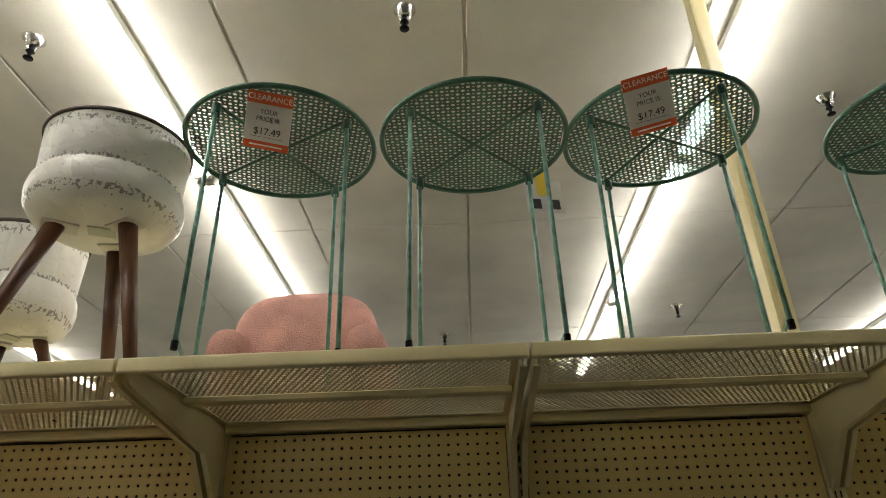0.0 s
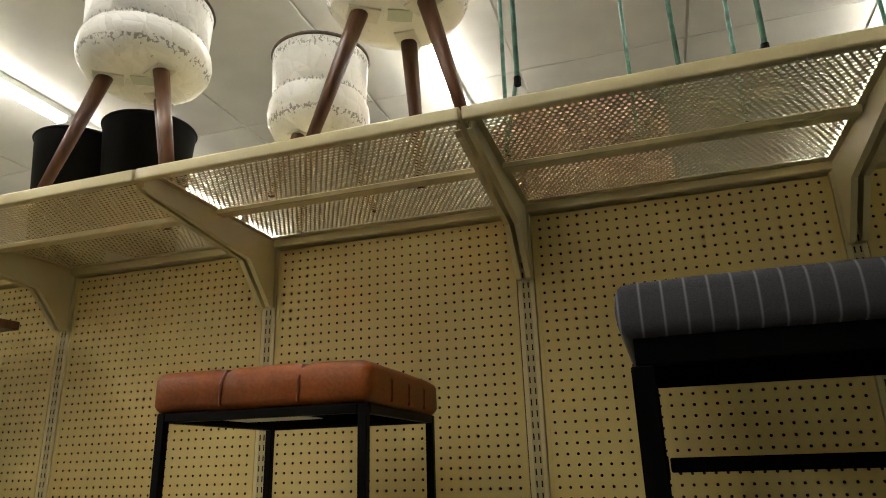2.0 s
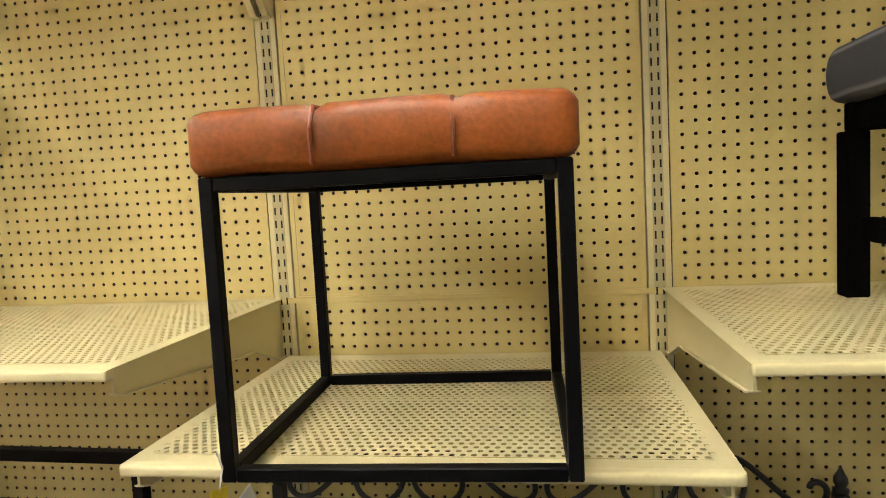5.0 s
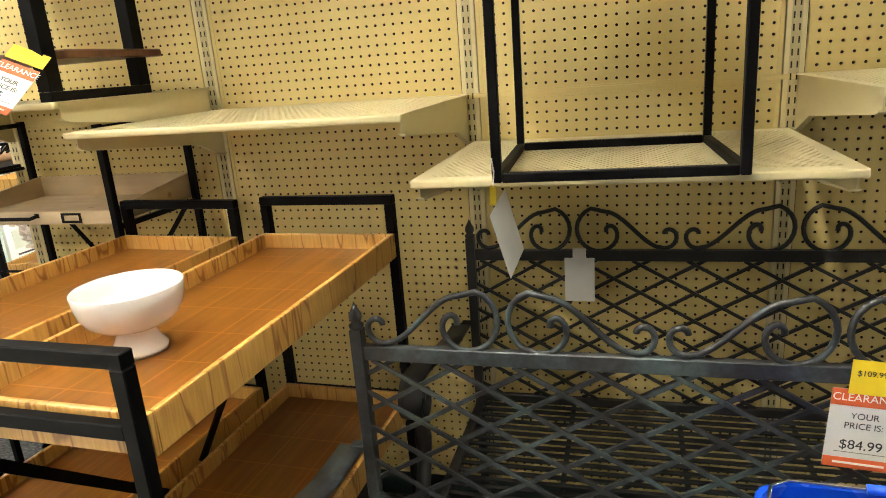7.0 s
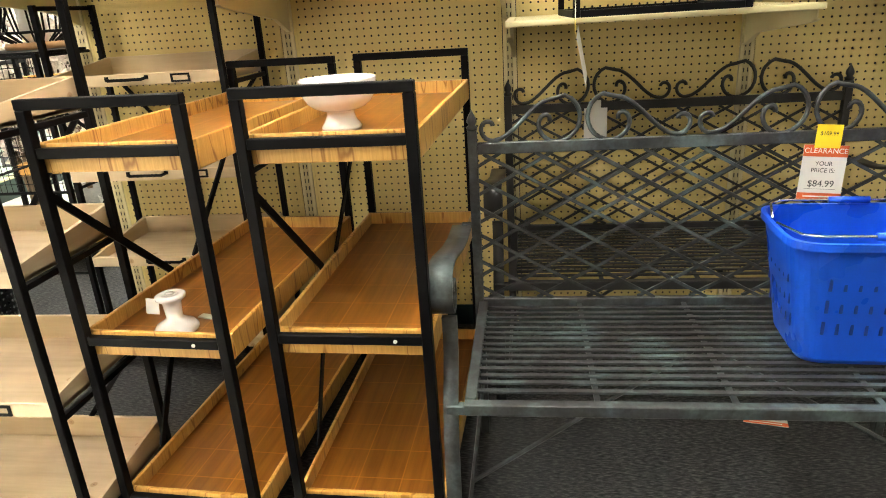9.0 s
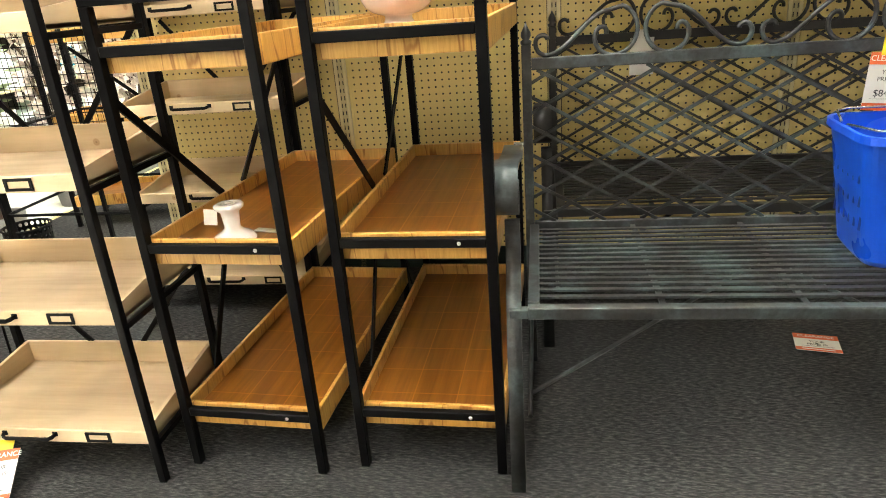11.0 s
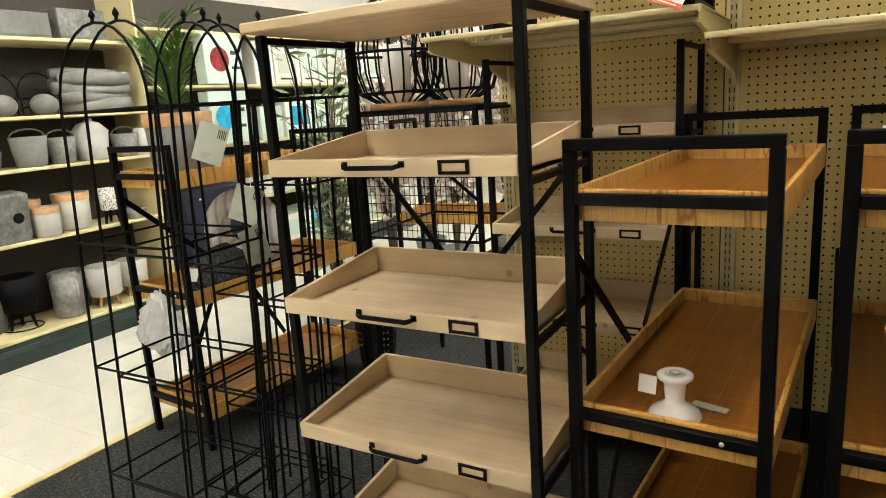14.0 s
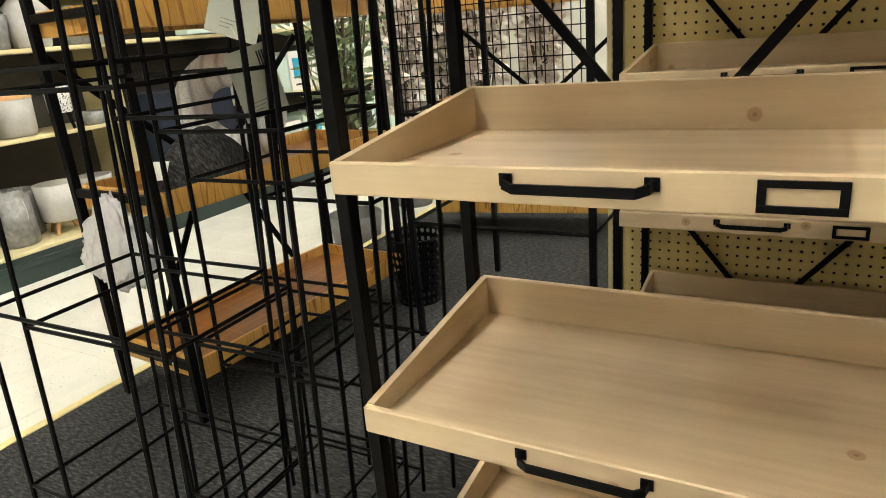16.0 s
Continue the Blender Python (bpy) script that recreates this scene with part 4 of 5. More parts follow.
# ---- garden benches ----
def scroll_unit(unit, flip, x0, z0):
    pts = []
    for a in np.linspace(20, 285, 16):
        rr = 0.010 + 0.030 * ((a - 20) / 265) ** 1.1
        pts.append((0.040 + rr * math.cos(radians(a)) * 0.95, 0.045 + rr * math.sin(radians(a)) * (1.05 if a > 180 else 0.9)))
    p0, p1 = Vector(pts[-1]), Vector((0.225, 0.118))
    for s in np.linspace(0.12, 1.0, 12):
        t = s * s * (3 - 2 * s)
        pts.append((p0.x + (p1.x - p0.x) * s, p0.y + (p1.y - p0.y) * t))
    for a in np.linspace(75, -300, 24):
        f = (75 - a) / 375
        rx, rz = 0.062 * (1 - f) ** 0.75 + 0.014, 0.062 * (1 - f) ** 0.6 + 0.012
        pts.append((0.232 + (0.012 if f < 0.5 else 0.012 * (1 - f) * 2) + rx * math.cos(radians(a)) - 0.02 * f, 0.056 - 0.012 * f + rz * math.sin(radians(a))))
    k = unit / 0.318
    return [(x0 + (unit - x * k if flip else x * k), 0.0, z0 + z) for x, z in pts]


def garden_bench(m, iron, label):
    b = thing("garden_bench", label, "bench", m, "iron garden benches")
    W, SEAT, BACK = 1.27, 0.505, 1.0
    BY = 0.606
    for x in (0.0, W):
        post = part("back_post", B(x - 0.014, x + 0.014, BY - 0.014, BY + 0.014, 0, 1.055, 0.002), iron, b)
        part("finial", L([(0, 1.053), (0.015, 1.055), (0.017, 1.065), (0.01, 1.07), (0.015, 1.08), (0.014, 1.09), (0.007, 1.103), (0.0, 1.118)], 12, (x, BY, 0)), iron, post, "", True)
    part("top_rail", B(0.0145, W - 0.0145, BY - 0.010, BY + 0.010, BACK - 0.017, BACK + 0.017, 0.002), iron, b)
    part("bottom_rail", B(0.0145, W - 0.0145, BY - 0.010, BY + 0.010, 0.484, 0.512, 0.002), iron, b)
    z0, z1 = 0.512, BACK - 0.017
    h = z1 - z0
    step = 0.156
    slope = 0.43 / 0.47 * 0.62
    run = h / slope
    n0 = int(run / step) + 1
    for sgn in (1, -1):
        for k in range(-n0, int(W / step) + n0 + 1):
            xa = k * step + 0.03
            xs, xe = (xa, xa + run) if sgn > 0 else (xa + run, xa)
            pa, pb = Vector((xs, 0, z0)), Vector((xe, 0, z1))
            lo, hi = 0.0, 1.0
            dx = pb.x - pa.x
            for lim, sign in ((0.012, 1), (W - 0.012, -1)):
                t = (lim - pa.x) / dx
                if (dx > 0) == (sign > 0):
                    lo = max(lo, t)
                else:
                    hi = min(hi, t)
            if hi - lo > 0.06:
                a, c = pa.lerp(pb, lo), pa.lerp(pb, hi)
                yy = BY + (0.0035 if sgn > 0 else -0.0035)
                part("lattice_bar", T([(a.x, yy, a.z), (c.x, yy, c.z)], 0, flat=(0.0032, 0.0048, (0, 1, 0))), iron, b)
    u = (W - 0.028) / 4
    for k in range(4):
        pts = [(x, BY + y, z) for x, y, z in scroll_unit(u, k % 2 == 1, 0.014 + u * k, BACK + 0.018)]
        part("scroll", T(pts, 0.0068, 7), iron, b, "", True)
    for x in (0.014, W - 0.014):
        part("seat_side", B(x - 0.014, x + 0.014, 0.03, BY - 0.015, SEAT - 0.03, SEAT + 0.002, 0.002), iron, b)
    part("front_rail", B(-0.0, W, 0.0, 0.028, SEAT - 0.03, SEAT, 0.002), iron, b)
    ys = [0.072, 0.112] + [0.146 + 0.0335 * k for k in range(13)]
    for y in ys:
        part("seat_slat", T([(0.0285, y, SEAT - 0.004), (W - 0.0285, y, SEAT - 0.004)], 0, flat=(0.0072, 0.003, (0, 1, 0))), iron, b)
    for k in range(1, 4):
        x = W * k / 4
        part("cross_strap", T([(x, 0.028, SEAT - 0.0105), (x, BY - 0.012, SEAT - 0.0105)], 0, flat=(0.007, 0.003, (1, 0, 0))), iron, b)
    for sx, x in ((-1, -0.045), (1, W + 0.045)):
        arm = [(BY, 0.758), (BY - 0.15, 0.764), (BY - 0.28, 0.785), (BY - 0.38, 0.808), (0.15, 0.826), (0.12, 0.829), (0.10, 0.830)]
        for a in np.linspace(15, 430, 20):
            f = (a - 15) / 415
            rr = 0.064 * (1 - 0.72 * f)
            arm.append((0.085 - rr * math.sin(radians(a)) * 0.95, 0.766 + rr * math.cos(radians(a))))
        part("arm", T([(x, y, z) for y, z in arm], 0, flat=(0.030, 0.0045, (1, 0, 0))), iron, b, "scrolled arm", True)
        sup = [(0.085, 0.700), (0.088, 0.655), (0.078, 0.60), (0.05, 0.55), (0.018, 0.50), (-0.01, 0.42), (-0.03, 0.25), (-0.045, 0.0)]
        part("front_leg", T([(x + (0.012 if sx < 0 else -0.012), y, z) for y, z in sup], 0, flat=(0.018, 0.007, (1, 0, 0))), iron, b, "", True)
        part("arm_link", B(min(x, x - sx * 0.045) , max(x, x - sx * 0.045), BY - 0.012, BY + 0.012, 0.755, 0.768, 0.002), iron, b)
        part("leg_link", B(min(x, x - sx * 0.045), max(x, x - sx * 0.045), 0.002, 0.026, SEAT - 0.03, SEAT - 0.006, 0.002), iron, b)
    for x, e in ((0.0, 0.62), (W, W - 0.62)):
        part("brace", T([(x, 0.1, 0.2), (e, 0.34, SEAT - 0.03)], 0.006, 6), iron, b)
        part("side_stretcher", T([(x, 0.0, 0.2), (x, BY, 0.2)], 0.006, 6), iron, b)
    return b


garden_bench(pose(-1.768, 0.690, 0), IRON, "iron garden bench with blue-green patina and lattice back")
garden_bench(pose(-1.679, 1.430, 0), IRON_DARK, "black iron garden bench with lattice back against the wall")
bt = price_card(pose(-0.784, 1.272, 0.900, -4, 0, 0) @ pose(0, 0, 0, 0, 4, 0), "$84.99", 0.118, 0.155)
part("yellow_top", B(-0.034, 0.034, -0.003, -0.0018, 0.07, 0.135), YELLOW, bt, "yellow label")
words("$109.99", 0.015, INK, bt, pose(0, -0.0034, 0.11) @ pose(0, 0, 0, 90))
rt = thing("hang_tag", "blank white tag tied to the rear bench", "tag", pose(-1.337, 2.02, 0.935))
part("card", B(-0.045, 0.045, -0.0008, 0.0008, -0.08, 0.06, 0.0), PAPER, rt)
part("neck", B(-0.02, 0.02, -0.0008, 0.0008, 0.0602, 0.09), PAPER, rt)
ft = price_card(pose(-0.805, 1.412, 0.003, -90, 0, -12), "$", 0.14, 0.115, "orange-edged price card lying on the carpet")

# blue shopping basket on the bench
bk = thing("shopping_basket", "blue plastic shopping basket on the bench", "basket", pose(-0.765, 1.005, 0.506, 0, 0, -3))
bm = bmesh.new()
BH, n = 0.335, 10
lv = []
for h, sx, sy in ((0.0, 0.165, 0.115), (0.015, 0.175, 0.125), (BH - 0.02, 0.222, 0.158), (BH - 0.019, 0.232, 0.168), (BH, 0.232, 0.168), (BH, 0.222, 0.158), (0.012, 0.165, 0.117)):
    ring = []
    for k in range(40):
        a = 2 * math.pi * k / 40
        c, s = math.cos(a), math.sin(a)
        e = 0.35
        ring.append(bm.verts.new((sx * math.copysign(abs(c) ** e, c), sy * math.copysign(abs(s) ** e, s), h)))
    lv.append(ring)
for a, b in zip(lv, lv[1:]):
    for k in range(40):
        bm.faces.new((a[k], a[(k + 1) % 40], b[(k + 1) % 40], b[k]))
bm.faces.new(lv[0][::-1])
bm.faces.new(lv[-1])
part("tub", bm, BLUE, bk, "blue plastic tub")
# the tub is closed; dark blue bars paint the shade of its slots
BLUE_SHADE = plain("blue_slot_shadow", (0.003, 0.02, 0.2), 0.6, 0, 0.1, 60, 3, 0)
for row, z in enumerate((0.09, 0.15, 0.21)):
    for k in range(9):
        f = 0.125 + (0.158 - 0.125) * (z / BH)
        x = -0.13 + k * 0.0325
        part("slot", B(x - 0.004, x + 0.004, -f - 0.0022, -f + 0.001, z, z + 0.035, 0.001), BLUE_SHADE, bk)
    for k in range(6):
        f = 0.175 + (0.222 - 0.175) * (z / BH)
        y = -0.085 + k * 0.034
        part("slot", B(-f - 0.0022, -f + 0.001, y - 0.004, y + 0.004, z, z + 0.035, 0.001), BLUE_SHADE, bk)
for sy in (-1, 1):
    pts = [(-0.225, sy * 0.02, BH + 0.006), (-0.20, sy * 0.13, BH + 0.012), (-0.17, sy * 0.15, BH + 0.014), (0.17, sy * 0.15, BH + 0.014), (0.20, sy * 0.13, BH + 0.012), (0.225, sy * 0.02, BH + 0.006)]
    hd = part("handle", T(pts, 0.0035, 7), CHROME, bk, "folded wire handle", True)
    part("grip", T([(-0.05, sy * 0.15, BH + 0.014), (0.05, sy * 0.15, BH + 0.014)], 0.009, 10), BLUE, hd, "blue grip", True)

# price card lying over the platform's edge
ec = price_card(pose(-3.235, 0.555, 0.062, -60, 0, 17), "$", 0.10, 0.15, "price card hung over the platform edge")
part("yellow_top", B(-0.03, 0.03, -0.002, 0.0, 0.076, 0.125), YELLOW, ec, "yellow label")

# ---- wire display towers ----
def wire_tower(m, w, d, label, levels, h=1.40, lean=0.04):
    """A wire stand of four posts and square rings; lean: how far its wires slope along x."""
    def at(x, y, z):
        return (x + lean * z, y, z)
    t = thing("wire_tower", label, "plant stand", m, "nested wire towers")
    r = 0.0040
    for x in (0, w):
        for y in (0, d):
            part("post", T([at(x, y, 0), at(x, y, h)], 0.0048, 6), BLACK, t)
    for z in levels:
        part("shelf_ring", T([at(0, 0, z), at(w, 0, z), at(w, d, z), at(0, d, z)], r, 6, True), BLACK, t)
    n = 14
    part("arch", T([at(w / 2 - w / 2 * math.cos(math.pi * k / n), 0, h + 0.21 * math.sin(math.pi * k / n)) for k in range(n + 1)], r, 6), BLACK, t, "", True)
    part("finial", L([(0, 0), (0.006, 0.0), (0.004, 0.008), (0.009, 0.016), (0.005, 0.026), (0, 0.034)], 10, at(w / 2, 0, h + 0.21)), BLACK, t, "", True)
    return t


TOWER = "tall black wire plant stand with arched top"
for tx, ty, tw, td, lift, lean in ((-4.215, 0.50, 0.36, 0.30, 0.0, 0.09), (-4.145, 0.525, 0.34, 0.28, -0.03, 0.09), (-3.988, 0.68, 0.30, 0.28, -0.09, 0.045), (-3.916, 0.70, 0.26, 0.26, -0.115, 0.045), (-3.978, 0.80, 0.30, 0.26, -0.22, 0.04), (-3.858, 0.86, 0.24, 0.24, 0.12, 0.04)):
    wire_tower(pose(tx, ty, 0, 0, 0, 1), tw, td, TOWER, [z + lift for z in (0.28, 0.645, 1.03)] + [1.394], 1.40, lean)


def store_tag(m, label):
    t = thing("barcode_tag", label, "tag", m, "grey-green store tags")
    part("card", B(-0.042, 0.042, -0.0006, 0.0006, -0.055, 0.055), GREY_PAPER, t)
    part("string", T([(0, 0, 0.05), (-0.01, 0.004, 0.09)], 0.001, 5), PAPER, t)
    for k in range(5):
        part("barcode_bar", B(0.014 + 0.005 * k, 0.0165 + 0.005 * k, -0.0014, -0.0008, 0.02, 0.045), INK, t)
    for k in range(3):
        part("print_line", B(-0.02, 0.008 - 0.006 * k, -0.0012, -0.0008, -0.03 - 0.006 * k, -0.0288 - 0.006 * k), GREY, t)
    return t


tg = store_tag(pose(-3.75, 0.70, 1.287, 0, 22, 28), "pale grey-green barcode tag hung on a wire stand")
copy_thing(tg, pose(-3.75, 0.80, 1.10, 0, 22, 28))
copy_thing(tg, pose(-3.735, 0.80, 0.978, 0, -12, 76))

# plastic bag hanging from the far tray rack
bag = thing("plastic_bag", "crumpled translucent white plastic bag on a rack post", "bag", pose(-4.60, 1.06, 0.55, 0, 4, 10))
bm = bmesh.new()
bmesh.ops.create_icosphere(bm, subdivisions=5, radius=1.0)
for v in bm.verts:
    fold = noise.noise(Vector((v.co.x * 5.5, v.co.y * 5.5, v.co.z * 1.6)))
    k = fold * 0.34 + noise.noise(v.co * 11) * 0.12
    s = 1.0 - 0.42 * (v.co.z + 0.5) if v.co.z > -0.5 else 1.0
    v.co = Vector((v.co.x * 0.135 * s * (1 + k), v.co.y * 0.04 * s * (1 + k), v.co.z * 0.135 * (1 + 0.5 * k)))
BAGMAT = thin(plain("milky_plastic", (0.78, 0.77, 0.78), 0.22, 0, 0.06, 60, 30, 0.7, 0.004), 0.4)
part("film", bm, BAGMAT, bag, "", True)

# ---- planter shelving along the main aisle ----
GX = -6.72
LATTICE = speckled("lattice_print", (0.74, 0.72, 0.68), (0.10, 0.10, 0.10), 95.0, 0.52, 0.4)
# back panel colour darkened to hold the shadow inside the shelves
PANEL_SHADE = plain("shaded_back_panel", (0.055, 0.048, 0.038), 0.85, 0, 0.15, 40, 1.5, 0.1)
PALE = plain("pale_grey_glaze", (0.43, 0.42, 0.395), 0.45, 0, 0.1, 60, 8, 0.15)
CEMENT = plain("cement", (0.20, 0.20, 0.188), 0.75, 0, 0.18, 90, 10, 0.4)
NATURAL = wood("natural_band_wood", (0.42, 0.22, 0.09), (0.58, 0.34, 0.15), 0, 0.5)
NAVY = plain("navy_card", (0.008, 0.014, 0.03), 0.5, 0, 0.1, 60, 4, 0.05)
MINT = plain("pale_mint_card", (0.55, 0.68, 0.62), 0.5, 0, 0.05, 60, 4, 0.03)
SKYBLUE = plain("blue_print", (0.02, 0.38, 0.62), 0.45, 0, 0.25, 30, 14, 0.0)
REDP = plain("dark_red_print", (0.30, 0.02, 0.02), 0.4, 0, 0.5, 30, 16, 0.0)
run = thing("aisle_shelving", "cream shelving with a dark green base along the aisle", "shelving")
part("back_panel", B(GX - 0.52, GX - 0.50, -1.0, 2.80, AISLE, 2.4), PANEL_SHADE, run)
part("base", B(GX - 0.50, GX, -1.0, 2.80, AISLE, 0.0205), DARKBASE, run, "dark green base")
part("base_trim", B(GX, GX + 0.012, -1.0, 2.80, AISLE + 0.09, AISLE + 0.13, 0.003), DARKBASE, run)
for z, dd in ((0.045, 0.5), (0.640, 0.42), (1.112, 0.42), (1.445, 0.42), (1.945, 0.42)):
    part("shelf_board", B(GX - 0.498, GX - 0.5 + dd, -1.0, 2.80, z - 0.024, z, 0.004), CREAM, run)
part("end_panel", B(GX - 0.5, GX - 0.08, 2.802, 2.82, AISLE, 2.4), CREAM, run)


def pot(name, label, m, r0, r1, h, mat, band=None, legs=0, leg_h=0.0, n=28):
    p = thing(name, label, "planter", m, "planters on the aisle shelving")
    part("body", L([(0, leg_h), (r0 * 0.9, leg_h), (r0, leg_h + 0.01), (r1, leg_h + h), (r1 - 0.008, leg_h + h), (r0 * 0.85, leg_h + 0.03), (0, leg_h + 0.03)], n), mat, p, "", True)
    if band:
        part("band", L([(r1 * 0.99 + 0.002, leg_h + h * 0.80), (r1 + 0.004, leg_h + h + 0.002), (r1 - 0.004, leg_h + h + 0.002)], n), band, p, "natural wood band", True)
    for k in range(legs):
        a = 2 * math.pi * (k + 0.3) / legs
        part("leg", T([(r0 * 0.6 * math.cos(a), r0 * 0.6 * math.sin(a), leg_h), (r0 * 0.85 * math.cos(a), r0 * 0.85 * math.sin(a), 0)], [0.014, 0.009], 8), NATURAL if mat is PALE else BLACK, p)
    return p


X0 = GX - 0.24
# base deck
pot("lattice_pot", "white patterned pot on dark hairpin legs", pose(X0 + 0.05, 1.38, 0.045), 0.10, 0.12, 0.16, LATTICE, None, 3, 0.17)
q = pot("black_planter", "black bucket planter held in a wire ring stand", pose(X0, 1.69, 0.045), 0.10, 0.135, 0.24, BLACK, None, 3, 0.12)
part("stand_ring", T([(0.12 * math.cos(a), 0.12 * math.sin(a), 0.005) for a in np.linspace(0, 6.28, 24, endpoint=False)], 0.005, 6, True), BLACK, q)
can = pot("milk_can", "galvanised grey milk can with a wire handle", pose(X0 + 0.06, 1.99, 0.045), 0.105, 0.10, 0.27, GREY)
part("collar", L([(0.10, 0.27), (0.075, 0.295), (0.082, 0.32), (0.078, 0.32), (0.07, 0.29)], 24), GREY, can, "", True)
part("handle", T([(0.11 * math.cos(a), 0.02, 0.2 + 0.12 * math.sin(a)) for a in np.linspace(-0.6, 3.7, 16)], 0.003, 6), STEEL, can)
pot("white_planter", "pale planter on natural wooden peg legs", pose(X0 + 0.08, 2.26, 0.045), 0.115, 0.125, 0.22, PALE, None, 4, 0.08)
pot("white_planter", "pale planter on natural wooden peg legs", pose(X0 + 0.02, 2.54, 0.045), 0.105, 0.115, 0.20, PALE, None, 4, 0.08)
pot("cement_planter", "round cement planter behind others", pose(X0 - 0.12, 1.51, 0.045), 0.13, 0.14, 0.30, CEMENT)
pot("cement_planter", "round cement planter behind others", pose(X0 - 0.12, 2.11, 0.045), 0.12, 0.13, 0.28, CEMENT)
# second shelf
tr = thing("galvanised_box", "galvanised grey box with a black cut-out handle", "box", pose(X0 + 0.05, 1.64, 0.640, 0, 6, 0))
part("body", B(-0.09, 0.09, -0.16, 0.16, 0, 0.33, 0.02, 3), GREY, tr, "", True)
part("cutout", L([(0, 0), (0.035, 0), (0.035, 0.003), (0, 0.003)], 20), BLACK, tr).matrix_basis = pose(0.09, 0.08, 0.17, 0, 90, 0)
part("lid_knob", L([(0.02, 0.33), (0.03, 0.345), (0, 0.355)], 14), GREY, tr, "", True)
pot("banded_planter", "grey planter with a natural wood band", pose(X0 + 0.10, 1.92, 0.640), 0.085, 0.095, 0.20, PALE, NATURAL)
pot("banded_planter", "grey planter with a natural wood band", pose(X0 - 0.05, 1.88, 0.640), 0.085, 0.095, 0.25, PALE, NATURAL)
pot("banded_planter", "large grey planter with a natural wood band", pose(X0 + 0.02, 2.16, 0.640), 0.11, 0.12, 0.26, PALE, NATURAL)
pot("lattice_pot", "white patterned pot on dark hairpin legs", pose(X0 + 0.10, 2.40, 0.640), 0.065, 0.07, 0.16, LATTICE, None, 3, 0.10)
pot("ribbed_pot", "small ribbed white pot", pose(X0 + 0.1, 1.40, 0.640), 0.09, 0.10, 0.12, ENAMEL_IN)
pot("grey_bowl", "shallow grey metal bowl", pose(X0 + 0.1, 2.60, 0.640), 0.06, 0.09, 0.08, GREY)
# third shelf
for y, r, h, mt_, nm, lb in ((1.33, 0.10, 0.12, GREY, "galvanised_tray", "galvanised tray with a wooden carrying bar"), (1.62, 0.115, 0.20, CEMENT, "galvanised_bucket", "grey metal bucket with side handles"), (1.84, 0.10, 0.18, GREY, "dark_bucket", "dented grey metal bucket"), (2.06, 0.125, 0.20, PALE, "lidded_canister", "pale grey lidded canister"), (2.33, 0.10, 0.17, GREY, "dark_bucket", "dented grey metal bucket"), (2.48, 0.07, 0.2, PALE, "slim_vase", "slim pale grey vase")):
    p = pot(nm, lb, pose(X0 + 0.07, y + 0.3, 1.112), r * 0.8, r, h, mt_)
    if "bucket" in nm or "tray" in nm:
        part("handle", T([(0, r * math.cos(a), h + 0.05 * math.sin(a)) for a in np.linspace(0, math.pi, 12)], 0.006, 6), GREY, p)
    if "lid" in nm:
        part("lid", L([(r + 0.004, h), (r * 0.6, h + 0.06), (0.03, h + 0.075), (0.03, h + 0.095), (0, h + 0.095)], 28), PALE, p, "", True)
# fourth shelf: driftwood bundle, wire baskets and two squat figure pots
for k in range(9):
    rr = 0.045 + 0.01 * math.sin(k * 2.1)
    lg = thing("driftwood_log", "grey weathered decorative log in a stack", "log", pose(X0 + 0.06 * (k % 2), 2.45 + 0.02 * math.sin(k * 3), 1.445 + rr + 0.062 * (k // 2), 0, 0, 80 + 12 * math.sin(k * 5)), "stacked driftwood logs")
    bm = T([(-0.24, 0, 0), (-0.12, 0.006, 0.004), (0.0, -0.008, 0.0), (0.13, 0.006, -0.003), (0.25, 0, 0.004)], [rr * 0.8, rr, rr * 0.92, rr, rr * 0.75], 12)
    part("log", bm, CEMENT, lg, "", True)
for y in (1.79, 2.06):
    fp = thing("figure_pot", "squat grey cement figure pot", "figurine", pose(X0 + 0.10, y, 1.445), "figure pots")
    bm = bmesh.new()
    bmesh.ops.create_icosphere(bm, subdivisions=3, radius=0.08)
    for v in bm.verts:
        v.co = Vector((v.co.x, v.co.y * 1.1, max(0.0, v.co.z * 0.9 + 0.07)))
    part("body", bm, CEMENT, fp, "", True)
    wb = thing("wire_basket", "dark wire basket with a tall bowed handle", "basket", pose(X0 - 0.06, y + 0.06, 1.445), "wire baskets")
    for z in (0.004, 0.06, 0.12):
        part("hoop", T([(0.11 * math.cos(a), 0.14 * math.sin(a), z) for a in np.linspace(0, 6.283, 24, endpoint=False)], 0.004, 6, True), BLACK, wb)
    for k in range(14):
        a = 2 * math.pi * k / 14
        part("upright_wire", T([(0.11 * math.cos(a), 0.14 * math.sin(a), 0), (0.11 * math.cos(a), 0.14 * math.sin(a), 0.12)], 0.0025, 5), BLACK, wb)
    part("handle", T([(0, 0.14 * math.cos(a), 0.12 + 0.17 * math.sin(a)) for a in np.linspace(0, math.pi, 16)], 0.005, 6), BLACK, wb)
